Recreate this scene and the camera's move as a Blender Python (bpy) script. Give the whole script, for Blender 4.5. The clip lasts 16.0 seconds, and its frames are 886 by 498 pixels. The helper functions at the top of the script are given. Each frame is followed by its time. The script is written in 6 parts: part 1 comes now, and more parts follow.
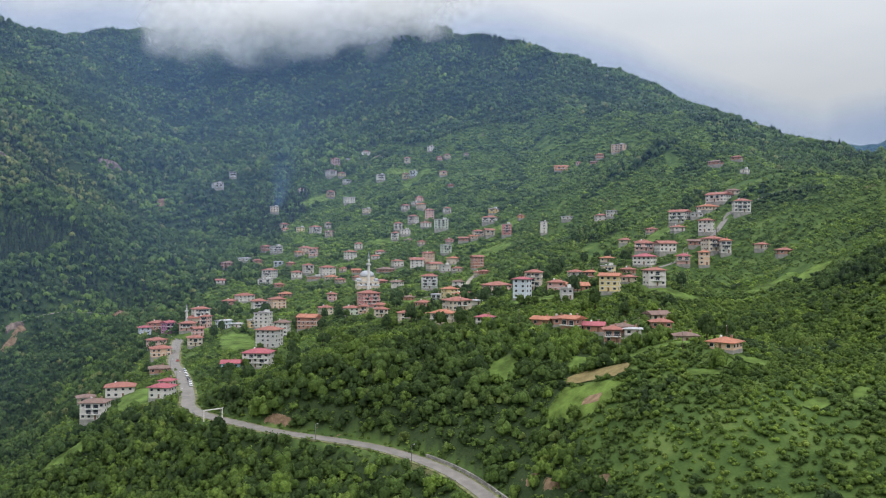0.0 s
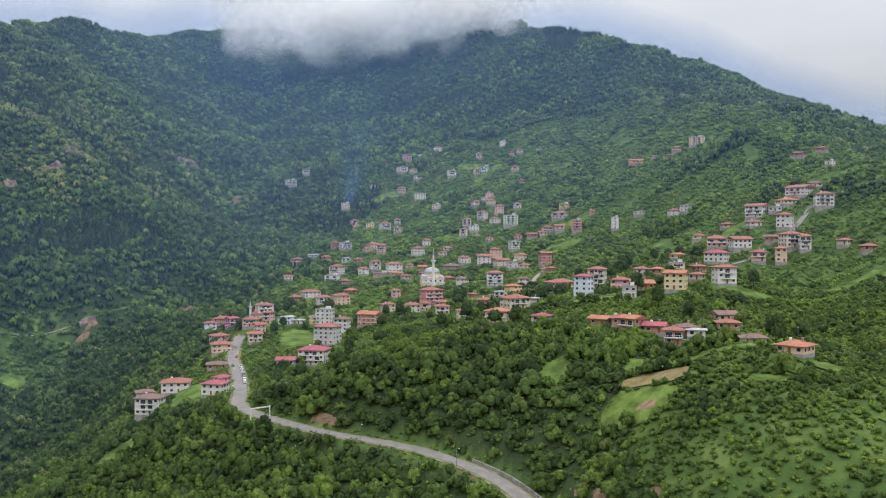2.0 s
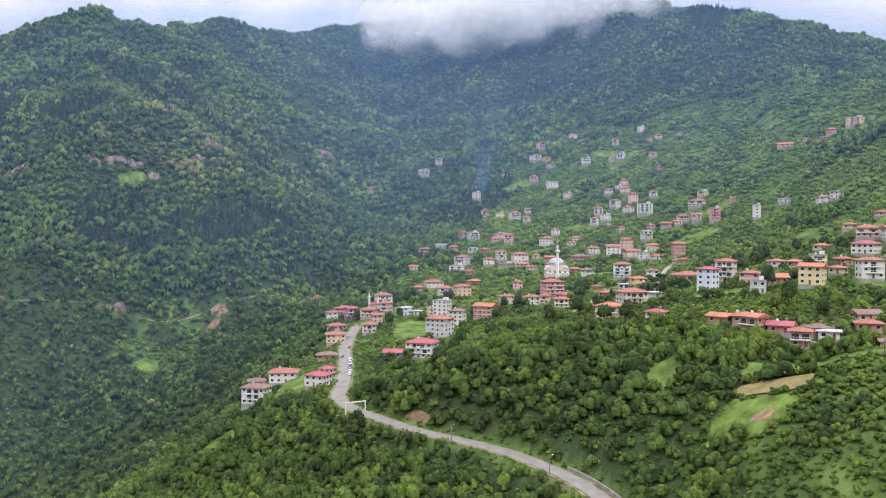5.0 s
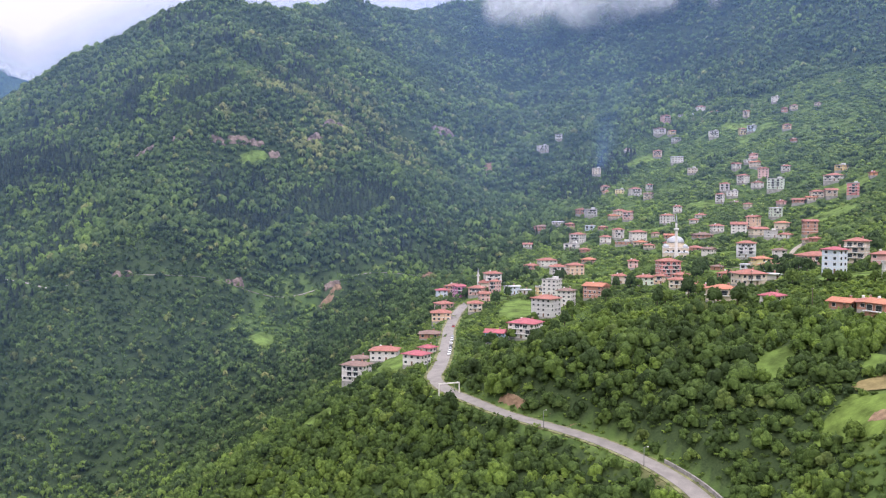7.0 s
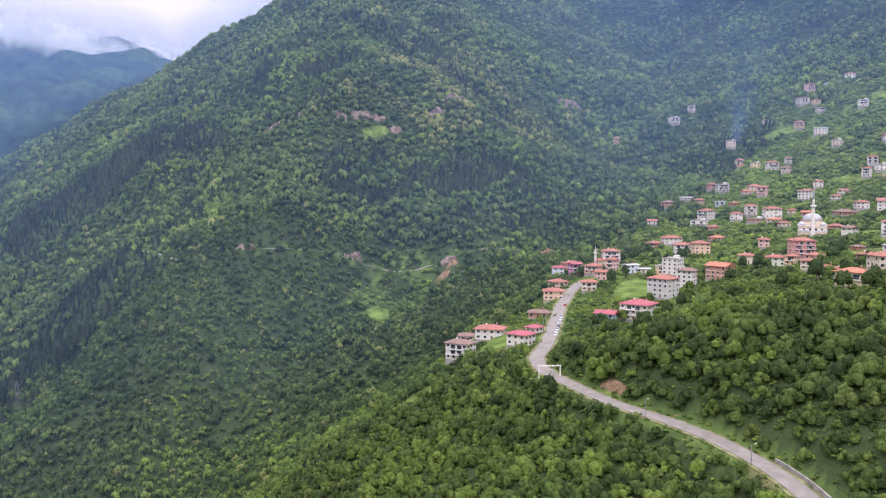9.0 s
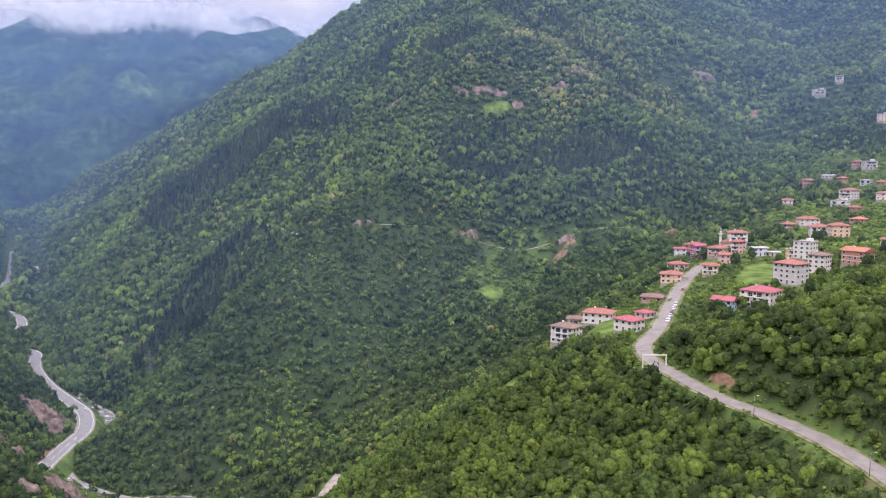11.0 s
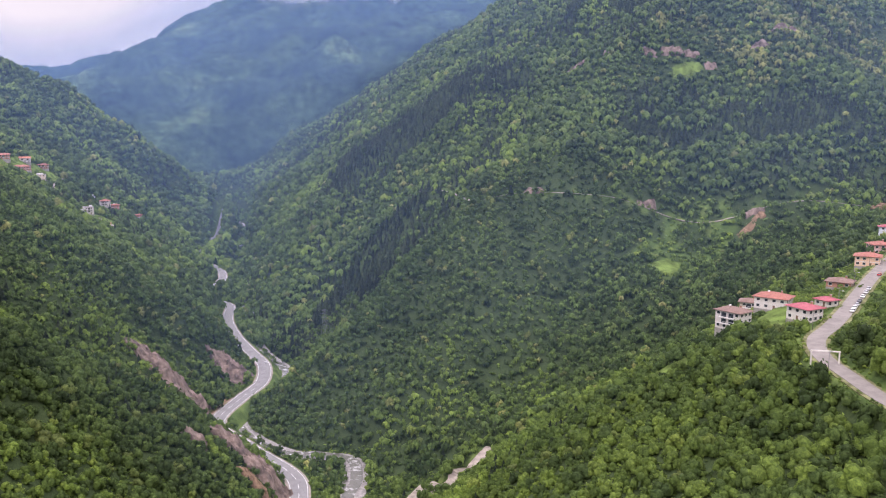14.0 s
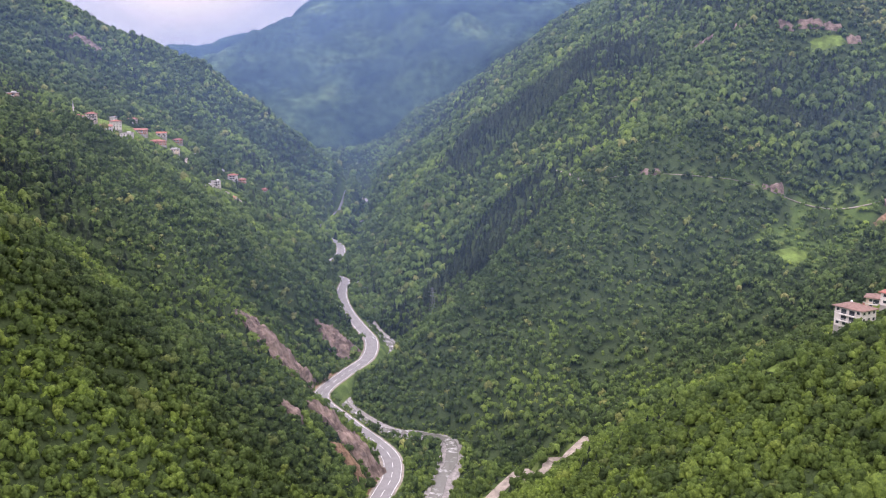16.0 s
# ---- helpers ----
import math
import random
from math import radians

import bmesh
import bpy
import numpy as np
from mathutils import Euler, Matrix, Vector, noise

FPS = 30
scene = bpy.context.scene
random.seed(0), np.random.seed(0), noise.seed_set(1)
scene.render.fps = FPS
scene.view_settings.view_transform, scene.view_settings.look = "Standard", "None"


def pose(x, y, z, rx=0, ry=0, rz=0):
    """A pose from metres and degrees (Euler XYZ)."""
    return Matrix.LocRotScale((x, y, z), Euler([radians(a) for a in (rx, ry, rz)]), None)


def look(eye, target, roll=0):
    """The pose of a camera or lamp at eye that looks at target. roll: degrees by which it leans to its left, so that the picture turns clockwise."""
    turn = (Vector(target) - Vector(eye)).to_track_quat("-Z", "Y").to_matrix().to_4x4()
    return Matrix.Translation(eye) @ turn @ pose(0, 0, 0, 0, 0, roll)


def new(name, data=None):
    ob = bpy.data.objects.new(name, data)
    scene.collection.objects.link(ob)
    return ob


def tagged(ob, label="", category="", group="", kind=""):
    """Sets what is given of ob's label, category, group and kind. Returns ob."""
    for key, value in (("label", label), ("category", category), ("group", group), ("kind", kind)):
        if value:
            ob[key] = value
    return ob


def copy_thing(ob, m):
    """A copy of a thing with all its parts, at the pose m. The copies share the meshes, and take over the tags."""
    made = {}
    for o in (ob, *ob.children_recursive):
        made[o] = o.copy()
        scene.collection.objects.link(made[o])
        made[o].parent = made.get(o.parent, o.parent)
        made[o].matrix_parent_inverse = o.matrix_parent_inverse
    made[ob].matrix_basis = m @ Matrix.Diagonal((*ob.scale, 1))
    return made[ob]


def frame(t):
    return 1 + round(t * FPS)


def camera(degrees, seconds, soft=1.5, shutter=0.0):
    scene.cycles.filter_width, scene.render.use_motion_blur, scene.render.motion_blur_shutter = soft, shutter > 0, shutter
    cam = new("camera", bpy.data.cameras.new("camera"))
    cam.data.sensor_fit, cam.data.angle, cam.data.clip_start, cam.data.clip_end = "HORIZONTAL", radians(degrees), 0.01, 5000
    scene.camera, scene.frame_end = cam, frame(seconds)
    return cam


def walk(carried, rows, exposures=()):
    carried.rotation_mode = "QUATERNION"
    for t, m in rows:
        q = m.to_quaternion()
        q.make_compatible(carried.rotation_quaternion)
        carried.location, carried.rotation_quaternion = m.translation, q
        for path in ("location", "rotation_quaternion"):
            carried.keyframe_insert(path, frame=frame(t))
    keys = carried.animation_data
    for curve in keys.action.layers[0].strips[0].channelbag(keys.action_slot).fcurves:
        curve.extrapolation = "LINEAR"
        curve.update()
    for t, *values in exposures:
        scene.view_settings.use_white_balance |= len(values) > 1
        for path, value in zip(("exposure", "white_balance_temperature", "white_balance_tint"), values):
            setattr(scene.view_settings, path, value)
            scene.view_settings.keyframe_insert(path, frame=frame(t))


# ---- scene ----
cam = camera(55.09, 16.0, soft=1.1)
# seconds, place, yaw, pitch, roll
ROWS = [
    (0.0, 0.00, -0.00, 190.00, -0.000, -0.341, 0.083),
    (0.5, 3.12, 3.75, 189.80, 1.238, -0.373, 0.045),
    (1.0, 6.09, 7.54, 189.67, 2.511, -0.437, 0.036),
    (1.5, 9.01, 11.33, 189.52, 3.867, -0.509, 0.049),
    (2.0, 11.96, 15.01, 189.49, 5.354, -0.573, 0.051),
    (2.5, 14.78, 18.79, 189.47, 6.891, -0.651, 0.064),
    (3.0, 17.43, 22.64, 189.44, 8.436, -0.724, 0.062),
    (5.5, 29.84, 41.78, 189.57, 17.054, -1.563, -0.016),
    (6.0, 32.03, 45.58, 189.64, 19.202, -1.974, -0.034),
    (6.5, 34.08, 49.37, 189.74, 21.429, -2.393, -0.064),
    (7.0, 36.00, 53.09, 189.76, 23.587, -2.817, -0.076),
    (7.5, 37.75, 57.01, 189.86, 25.804, -3.246, -0.099),
    (8.0, 39.30, 61.09, 189.94, 28.027, -3.680, -0.099),
    (8.5, 40.88, 65.02, 190.08, 30.248, -4.104, -0.105),
    (9.0, 42.30, 68.84, 190.21, 32.466, -4.519, -0.093),
    (11.5, 47.26, 88.43, 191.53, 43.536, -6.570, -0.007),
    (12.0, 47.90, 92.47, 191.92, 45.740, -6.991, 0.006),
    (12.5, 48.43, 96.59, 192.29, 47.935, -7.401, 0.012),
    (13.0, 48.80, 100.75, 192.66, 50.129, -7.808, 0.013),
    (13.5, 49.05, 105.02, 192.96, 52.336, -8.213, -0.001),
    (14.0, 49.14, 109.26, 193.25, 54.542, -8.611, 0.010),
    (14.5, 49.03, 113.50, 193.39, 56.724, -8.999, 0.024),
    (15.0, 48.78, 117.76, 193.47, 58.899, -9.371, 0.046),
    (15.5, 48.52, 122.04, 193.61, 61.054, -9.758, 0.052),
    (16.0, 48.06, 126.10, 193.83, 63.163, -10.133, 0.109),
]
EXPOSURES = [(0.0, -0.08, 6080, 12), (3.0, 0.08, 6060, 14), (5.5, 0.44, 6120, 20), (9.0, 0.50, 6180, 27), (12.5, 0.40, 6330, 30), (16.0, 0.55, 6480, 33)]
walk(cam, [(t, pose(x, y, z, 0, 0, yaw) @ pose(0, 0, 0, 90 + pitch, 0, 0) @ pose(0, 0, 0, 0, 0, roll)) for t, x, y, z, yaw, pitch, roll in ROWS], EXPOSURES)

# ---- sky and sun: an overcast day ----
world = bpy.data.worlds.new("overcast_sky")
scene.world = world
world.use_nodes = True
wt = world.node_tree
wt.nodes.clear()
w_out, w_bg = wt.nodes.new("ShaderNodeOutputWorld"), wt.nodes.new("ShaderNodeBackground")
w_sky = wt.nodes.new("ShaderNodeTexSky")
w_sky.sky_type, w_sky.sun_disc = "NISHITA", False
w_sky.sun_elevation, w_sky.sun_rotation = radians(52), radians(154)
w_scale = wt.nodes.new("ShaderNodeVectorMath")
w_scale.operation = "SCALE"
w_scale.inputs["Scale"].default_value = 0.09
w_co, w_map, w_noise, w_ramp, w_mix = (wt.nodes.new(n) for n in ("ShaderNodeTexCoord", "ShaderNodeMapping", "ShaderNodeTexNoise", "ShaderNodeValToRGB", "ShaderNodeMix"))
w_map.inputs["Scale"].default_value = (1.6, 1.6, 5.0)
w_noise.inputs["Scale"].default_value, w_noise.inputs["Detail"].default_value, w_noise.inputs["Roughness"].default_value = 1.7, 5, 0.55
w_ramp.color_ramp.elements[0].position, w_ramp.color_ramp.elements[0].color = 0.3, (0.71, 0.725, 0.715, 1)
w_ramp.color_ramp.elements[1].position, w_ramp.color_ramp.elements[1].color = 0.72, (0.83, 0.835, 0.81, 1)
w_mix.data_type = "RGBA"
w_mix.inputs["Factor"].default_value = 0.93
wt.links.new(w_co.outputs["Generated"], w_map.inputs["Vector"])
wt.links.new(w_map.outputs["Vector"], w_noise.inputs["Vector"])
wt.links.new(w_noise.outputs["Fac"], w_ramp.inputs["Fac"])
wt.links.new(w_sky.outputs["Color"], w_scale.inputs[0])
wt.links.new(w_scale.outputs["Vector"], w_mix.inputs["A"])
wt.links.new(w_ramp.outputs["Color"], w_mix.inputs["B"])
# an overcast vault is brighter overhead than at the horizon
w_split, w_vault, w_lift = (wt.nodes.new(n) for n in ("ShaderNodeSeparateXYZ", "ShaderNodeMapRange", "ShaderNodeVectorMath"))
w_vault.inputs["From Min"].default_value, w_vault.inputs["From Max"].default_value = 0.15, 1.0
w_vault.inputs["To Min"].default_value, w_vault.inputs["To Max"].default_value = 0.94, 3.1
w_lift.operation = "SCALE"
wt.links.new(w_co.outputs["Generated"], w_split.inputs["Vector"])
wt.links.new(w_split.outputs["Z"], w_vault.inputs["Value"])
wt.links.new(w_mix.outputs["Result"], w_lift.inputs[0])
wt.links.new(w_vault.outputs["Result"], w_lift.inputs["Scale"])
wt.links.new(w_lift.outputs["Vector"], w_bg.inputs["Color"])
w_bg.inputs["Strength"].default_value = 0.9
wt.links.new(w_bg.outputs["Background"], w_out.inputs["Surface"])

sun = new("sun", bpy.data.lights.new("sun", "SUN"))
sun.data.energy, sun.data.angle, sun.data.color = 1.1, radians(50), (1.0, 0.96, 0.9)
sun.matrix_world = look((0, 0, 900), (-300, 620, 0))

# ---- materials ----
def material(name, base, rough=0.8, metal=0.0):
    """A node material with a Principled shader; returns it, its nodes' maker and its links' maker."""
    m = bpy.data.materials.new(name)
    m.use_nodes = True
    t = m.node_tree
    bsdf = t.nodes["Principled BSDF"]
    bsdf.inputs["Base Color"].default_value = (*base, 1)
    bsdf.inputs["Roughness"].default_value = rough
    bsdf.inputs["Metallic"].default_value = metal
    return m, t, bsdf


def noise_node(t, scale, detail=3.0, rough=0.55, source="Object"):
    co, n = t.nodes.new("ShaderNodeTexCoord"), t.nodes.new("ShaderNodeTexNoise")
    n.inputs["Scale"].default_value, n.inputs["Detail"].default_value, n.inputs["Roughness"].default_value = scale, detail, rough
    t.links.new(co.outputs[source], n.inputs["Vector"])
    return n


def ramp_node(t, fac, stops):
    r = t.nodes.new("ShaderNodeValToRGB")
    while len(r.color_ramp.elements) < len(stops):
        r.color_ramp.elements.new(0.5)
    for e, (at, col) in zip(r.color_ramp.elements, stops):
        e.position, e.color = at, (*col, 1)
    t.links.new(fac, r.inputs["Fac"])
    return r


def blend(t, fac, a, b, how="MIX"):
    m = t.nodes.new("ShaderNodeMix")
    m.data_type, m.blend_type = "RGBA", how
    for key, v in (("Factor", fac), ("A", a), ("B", b)):
        if isinstance(v, (int, float)):
            m.inputs[key].default_value = v
        elif isinstance(v, tuple):
            m.inputs[key].default_value = (*v, 1)
        else:
            t.links.new(v, m.inputs[key])
    return m.outputs["Result"]


def bump(t, bsdf, height, strength, distance):
    b = t.nodes.new("ShaderNodeBump")
    b.inputs["Strength"].default_value, b.inputs["Distance"].default_value = strength, distance
    t.links.new(height, b.inputs["Height"])
    t.links.new(b.outputs["Normal"], bsdf.inputs["Normal"])


def foliage(name, dark, mid, light, odd, patch=0.012, leaf=0.35, speck=0.15):
    """Leaves: stands of different age, single trees and leaf clumps differ in tone."""
    m, t, bsdf = material(name, mid, 0.65)
    big, small = noise_node(t, patch, 3), noise_node(t, leaf, 2)
    one = t.nodes.new("ShaderNodeAttribute")
    one.attribute_name = "tone"
    tree = ramp_node(t, one.outputs["Fac"], [(0.0, dark), (0.4, mid), (0.78, light), (0.93, light), (1.0, odd)])
    stand = ramp_node(t, big.outputs["Fac"], [(0.36, (0.70, 0.74, 0.80)), (0.5, (1.0, 1.0, 1.0)), (0.64, (1.26, 1.26, 1.10))])
    clump = ramp_node(t, small.outputs["Fac"], [(0.3, (0.80, 0.82, 0.84)), (0.7, (1.2, 1.18, 1.10))])
    geo = t.nodes.new("ShaderNodeNewGeometry")
    leaf_tone = ramp_node(t, geo.outputs["Random Per Island"], [(0.0, (1 - speck, 1 - speck, 1 - speck * 0.9)), (1.0, (1 + speck, 1 + speck, 1 + speck * 0.7))])
    c = blend(t, 1.0, tree.outputs["Color"], stand.outputs["Color"], "MULTIPLY")
    c = blend(t, 1.0, c, clump.outputs["Color"], "MULTIPLY")
    c = blend(t, 1.0, c, leaf_tone.outputs["Color"], "MULTIPLY")
    mottle = noise_node(t, 1.1, 4, 0.65)
    sprig = ramp_node(t, mottle.outputs["Fac"], [(0.36, (0.62, 0.66, 0.68)), (0.64, (1.36, 1.32, 1.2))])
    c = blend(t, 1.0, c, sprig.outputs["Color"], "MULTIPLY")
    t.links.new(c, bsdf.inputs["Base Color"])
    sprays = noise_node(t, 0.85, 5, 0.7)
    bump(t, bsdf, sprays.outputs["Fac"], 1.0, 1.1)
    bsdf.inputs["Specular IOR Level"].default_value = 0.12
    glow = t.nodes.new("ShaderNodeBsdfTranslucent")
    t.links.new(c, glow.inputs["Color"])
    both = t.nodes.new("ShaderNodeMixShader")
    both.inputs["Fac"].default_value = 0.3
    t.links.new(bsdf.outputs["BSDF"], both.inputs[1])
    t.links.new(glow.outputs["BSDF"], both.inputs[2])
    t.links.new(both.outputs["Shader"], t.nodes["Material Output"].inputs["Surface"])
    return m


def plain(name, base, rough=0.8, vary=0.18, scale=0.7, grain=8.0, relief=0.02, metal=0.0):
    """A worn, slightly stained surface of one colour with grain and fine relief."""
    m, t, bsdf = material(name, base, rough, metal)
    if rough >= 0.95:
        bsdf.inputs["Specular IOR Level"].default_value = 0.08
    big, fine = noise_node(t, scale, 4), noise_node(t, grain, 3)
    lo, hi = tuple(c * (1 - vary) for c in base), tuple(min(1, c * (1 + vary)) for c in base)
    a = ramp_node(t, big.outputs["Fac"], [(0.35, lo), (0.65, hi)])
    g = ramp_node(t, fine.outputs["Fac"], [(0.3, (0.9, 0.9, 0.9)), (0.7, (1.08, 1.08, 1.08))])
    t.links.new(blend(t, 1.0, a.outputs["Color"], g.outputs["Color"], "MULTIPLY"), bsdf.inputs["Base Color"])
    if relief:
        bump(t, bsdf, fine.outputs["Fac"], 0.5, relief)
    return m


LEAF_WOOD = foliage("broadleaf_foliage", (0.040, 0.066, 0.025), (0.066, 0.107, 0.035), (0.100, 0.156, 0.046), (0.14, 0.18, 0.06))
LEAF_LIGHT = foliage("young_broadleaf_foliage", (0.070, 0.114, 0.032), (0.106, 0.164, 0.040), (0.146, 0.218, 0.050), (0.18, 0.24, 0.06))
LEAF_CHESTNUT = foliage("flowering_chestnut_foliage", (0.110, 0.138, 0.050), (0.155, 0.182, 0.064), (0.205, 0.225, 0.082), (0.25, 0.26, 0.10))
LEAF_HAZEL = foliage("hazel_foliage", (0.068, 0.110, 0.029), (0.106, 0.163, 0.037), (0.152, 0.222, 0.047), (0.19, 0.25, 0.06), 0.03)
LEAF_SPRUCE = foliage("spruce_foliage", (0.022, 0.036, 0.024), (0.032, 0.048, 0.030), (0.044, 0.062, 0.038), (0.06, 0.08, 0.05), 0.012, 0.3)
BARK = plain("bark", (0.10, 0.075, 0.055), 0.9, 0.3, 1.5, 12)


def ground_material():
    m, t, bsdf = material("hillside_ground", (0.08, 0.14, 0.04), 0.95)
    bsdf.inputs["Specular IOR Level"].default_value = 0.05
    big, mid, fine = noise_node(t, 0.012, 4), noise_node(t, 0.09, 4), noise_node(t, 1.2, 3)
    grass = ramp_node(t, mid.outputs["Fac"], [(0.3, (0.046, 0.078, 0.026)), (0.52, (0.082, 0.128, 0.036)), (0.72, (0.140, 0.190, 0.056))])
    earth = ramp_node(t, fine.outputs["Fac"], [(0.3, (0.11, 0.09, 0.05)), (0.7, (0.22, 0.17, 0.10))])
    bare_spots = ramp_node(t, big.outputs["Fac"], [(0.66, (0, 0, 0)), (0.72, (1, 1, 1))])
    open_ground = blend(t, bare_spots.outputs["Color"], grass.outputs["Color"], earth.outputs["Color"])
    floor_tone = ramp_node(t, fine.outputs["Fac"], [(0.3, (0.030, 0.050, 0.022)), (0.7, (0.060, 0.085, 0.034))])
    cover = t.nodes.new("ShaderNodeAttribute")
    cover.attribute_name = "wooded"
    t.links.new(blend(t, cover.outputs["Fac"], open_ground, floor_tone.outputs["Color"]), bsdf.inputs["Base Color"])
    bump(t, bsdf, fine.outputs["Fac"], 0.6, 0.4)
    return m


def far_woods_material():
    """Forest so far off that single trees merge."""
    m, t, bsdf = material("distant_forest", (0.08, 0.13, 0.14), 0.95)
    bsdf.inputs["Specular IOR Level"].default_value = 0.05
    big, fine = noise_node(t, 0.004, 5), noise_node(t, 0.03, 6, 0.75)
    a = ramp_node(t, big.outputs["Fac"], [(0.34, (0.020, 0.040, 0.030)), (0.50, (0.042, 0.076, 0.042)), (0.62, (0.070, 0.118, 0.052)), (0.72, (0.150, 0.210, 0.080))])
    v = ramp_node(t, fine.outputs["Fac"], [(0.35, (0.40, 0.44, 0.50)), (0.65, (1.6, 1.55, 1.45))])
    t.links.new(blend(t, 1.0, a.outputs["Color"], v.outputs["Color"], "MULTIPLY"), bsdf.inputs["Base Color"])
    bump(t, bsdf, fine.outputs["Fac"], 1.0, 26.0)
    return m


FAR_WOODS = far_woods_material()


GROUND = ground_material()

TAR = plain("worn_asphalt", (0.215, 0.195, 0.178), 0.9, 0.16, 0.25, 3.0, 0.02)
HIGHWAY_TAR = plain("grey_highway_asphalt", (0.20, 0.197, 0.195), 0.85, 0.1, 0.2, 3.0, 0.02)
GRAVEL = plain("pale_gravel", (0.29, 0.255, 0.215), 0.95, 0.25, 0.3, 2.0, 0.08)
EARTH = plain("bare_reddish_earth", (0.23, 0.155, 0.10), 0.95, 0.35, 0.35, 2.5, 0.25)
ROCK = plain("weathered_brown_rock", (0.200, 0.150, 0.124), 0.9, 0.55, 0.16, 0.9, 1.2)
VERGE = plain("weedy_verge", (0.17, 0.175, 0.085), 0.95, 0.4, 0.3, 2.0, 0.2)
STONE = plain("river_stones", (0.24, 0.225, 0.21), 0.85, 0.3, 0.5, 1.5, 0.25)
CONCRETE = plain("weathered_concrete", (0.30, 0.285, 0.26), 0.9, 0.2, 0.4, 4.0, 0.02)
PAINT = plain("road_paint", (0.75, 0.75, 0.72), 0.7, 0.1, 1.0, 6.0, 0.0)
LAWN = plain("meadow_grass", (0.106, 0.160, 0.038), 0.95, 0.42, 0.12, 0.8, 0.5)
CROP = plain("young_crop_green", (0.112, 0.164, 0.036), 0.95, 0.40, 0.16, 0.9, 0.5)
STUBBLE = plain("dry_stubble", (0.23, 0.185, 0.085), 0.95, 0.2, 0.3, 1.6, 0.2)
WALLS = {k: plain(k + "_render", c, 0.85, 0.07, 0.25, 3.0, 0.01) for k, c in dict(
    white=(0.64, 0.60, 0.56), cream=(0.60, 0.50, 0.39), pink=(0.66, 0.40, 0.36), peach=(0.68, 0.46, 0.32), brick=(0.42, 0.21, 0.15), sky=(0.62, 0.68, 0.76), magenta=(0.52, 0.16, 0.34),
    grey=(0.50, 0.48, 0.47), ochre=(0.66, 0.46, 0.20), blue=(0.34, 0.52, 0.68), red=(0.56, 0.22, 0.20), mint=(0.58, 0.64, 0.52), bluewhite=(0.64, 0.64, 0.66), yellow=(0.70, 0.56, 0.28), orange=(0.66, 0.32, 0.15)).items()}


def tile_material(name, base):
    """Roof tiles: courses in fine relief, weathered in patches."""
    m, t, bsdf = material(name, base, 0.75)
    big, fine = noise_node(t, 0.5, 4), noise_node(t, 5.0, 3)
    a = ramp_node(t, big.outputs["Fac"], [(0.3, tuple(c * 0.72 for c in base)), (0.7, tuple(min(1, c * 1.18) for c in base))])
    g = ramp_node(t, fine.outputs["Fac"], [(0.3, (0.8, 0.8, 0.8)), (0.7, (1.15, 1.15, 1.15))])
    t.links.new(blend(t, 1.0, a.outputs["Color"], g.outputs["Color"], "MULTIPLY"), bsdf.inputs["Base Color"])
    co, wave = t.nodes.new("ShaderNodeTexCoord"), t.nodes.new("ShaderNodeTexWave")
    wave.bands_direction = "Z"
    wave.inputs["Scale"].default_value, wave.inputs["Distortion"].default_value = 2.2, 0.6
    t.links.new(co.outputs["Object"], wave.inputs["Vector"])
    bump(t, bsdf, wave.outputs["Fac"], 0.7, 0.08)
    return m


ROOFS = {k: tile_material(k + "_roof", c) for k, c in dict(tile=(0.33, 0.128, 0.095), orange=(0.42, 0.165, 0.095), crimson=(0.37, 0.095, 0.115), brown=(0.21, 0.13, 0.105), metal=(0.44, 0.44, 0.45), flat=(0.38, 0.36, 0.34)).items()}
FRAME = plain("window_frame", (0.70, 0.69, 0.67), 0.6, 0.06, 1.0, 4.0, 0.0)
GLASS, _, _g = material("window_glass", (0.035, 0.042, 0.05), 0.12)
_g.inputs["Specular IOR Level"].default_value = 0.8
IRON = plain("painted_iron", (0.20, 0.20, 0.21), 0.5, 0.1, 1.0, 4.0, 0.0, 0.6)
SLAB = plain("painted_concrete_slab", (0.66, 0.64, 0.61), 0.85, 0.1, 0.5, 4.0, 0.01)
LEAD = plain("grey_lead_dome", (0.40, 0.41, 0.43), 0.5, 0.12, 0.4, 3.0, 0.02, 0.3)
TYRE = plain("tyre_rubber", (0.03, 0.03, 0.032), 0.8, 0.1, 1.0, 6.0, 0.0)
CARS = {k: material(k + "_car_paint", c, 0.3)[0] for k, c in dict(white=(0.78, 0.78, 0.78), silver=(0.5, 0.51, 0.53), dark=(0.05, 0.055, 0.065), blue=(0.05, 0.16, 0.38), red=(0.45, 0.04, 0.04)).items()}


def water_material():
    m, t, bsdf = material("river_water", (0.20, 0.20, 0.17), 0.25)
    broad, fine = noise_node(t, 0.22, 4, 0.65), noise_node(t, 0.9, 4)
    foam = ramp_node(t, broad.outputs["Fac"], [(0.52, (0.13, 0.13, 0.11)), (0.66, (0.55, 0.55, 0.54))])
    t.links.new(foam.outputs["Color"], bsdf.inputs["Base Color"])
    bump(t, bsdf, fine.outputs["Fac"], 0.8, 0.3)
    return m


WATER = water_material()


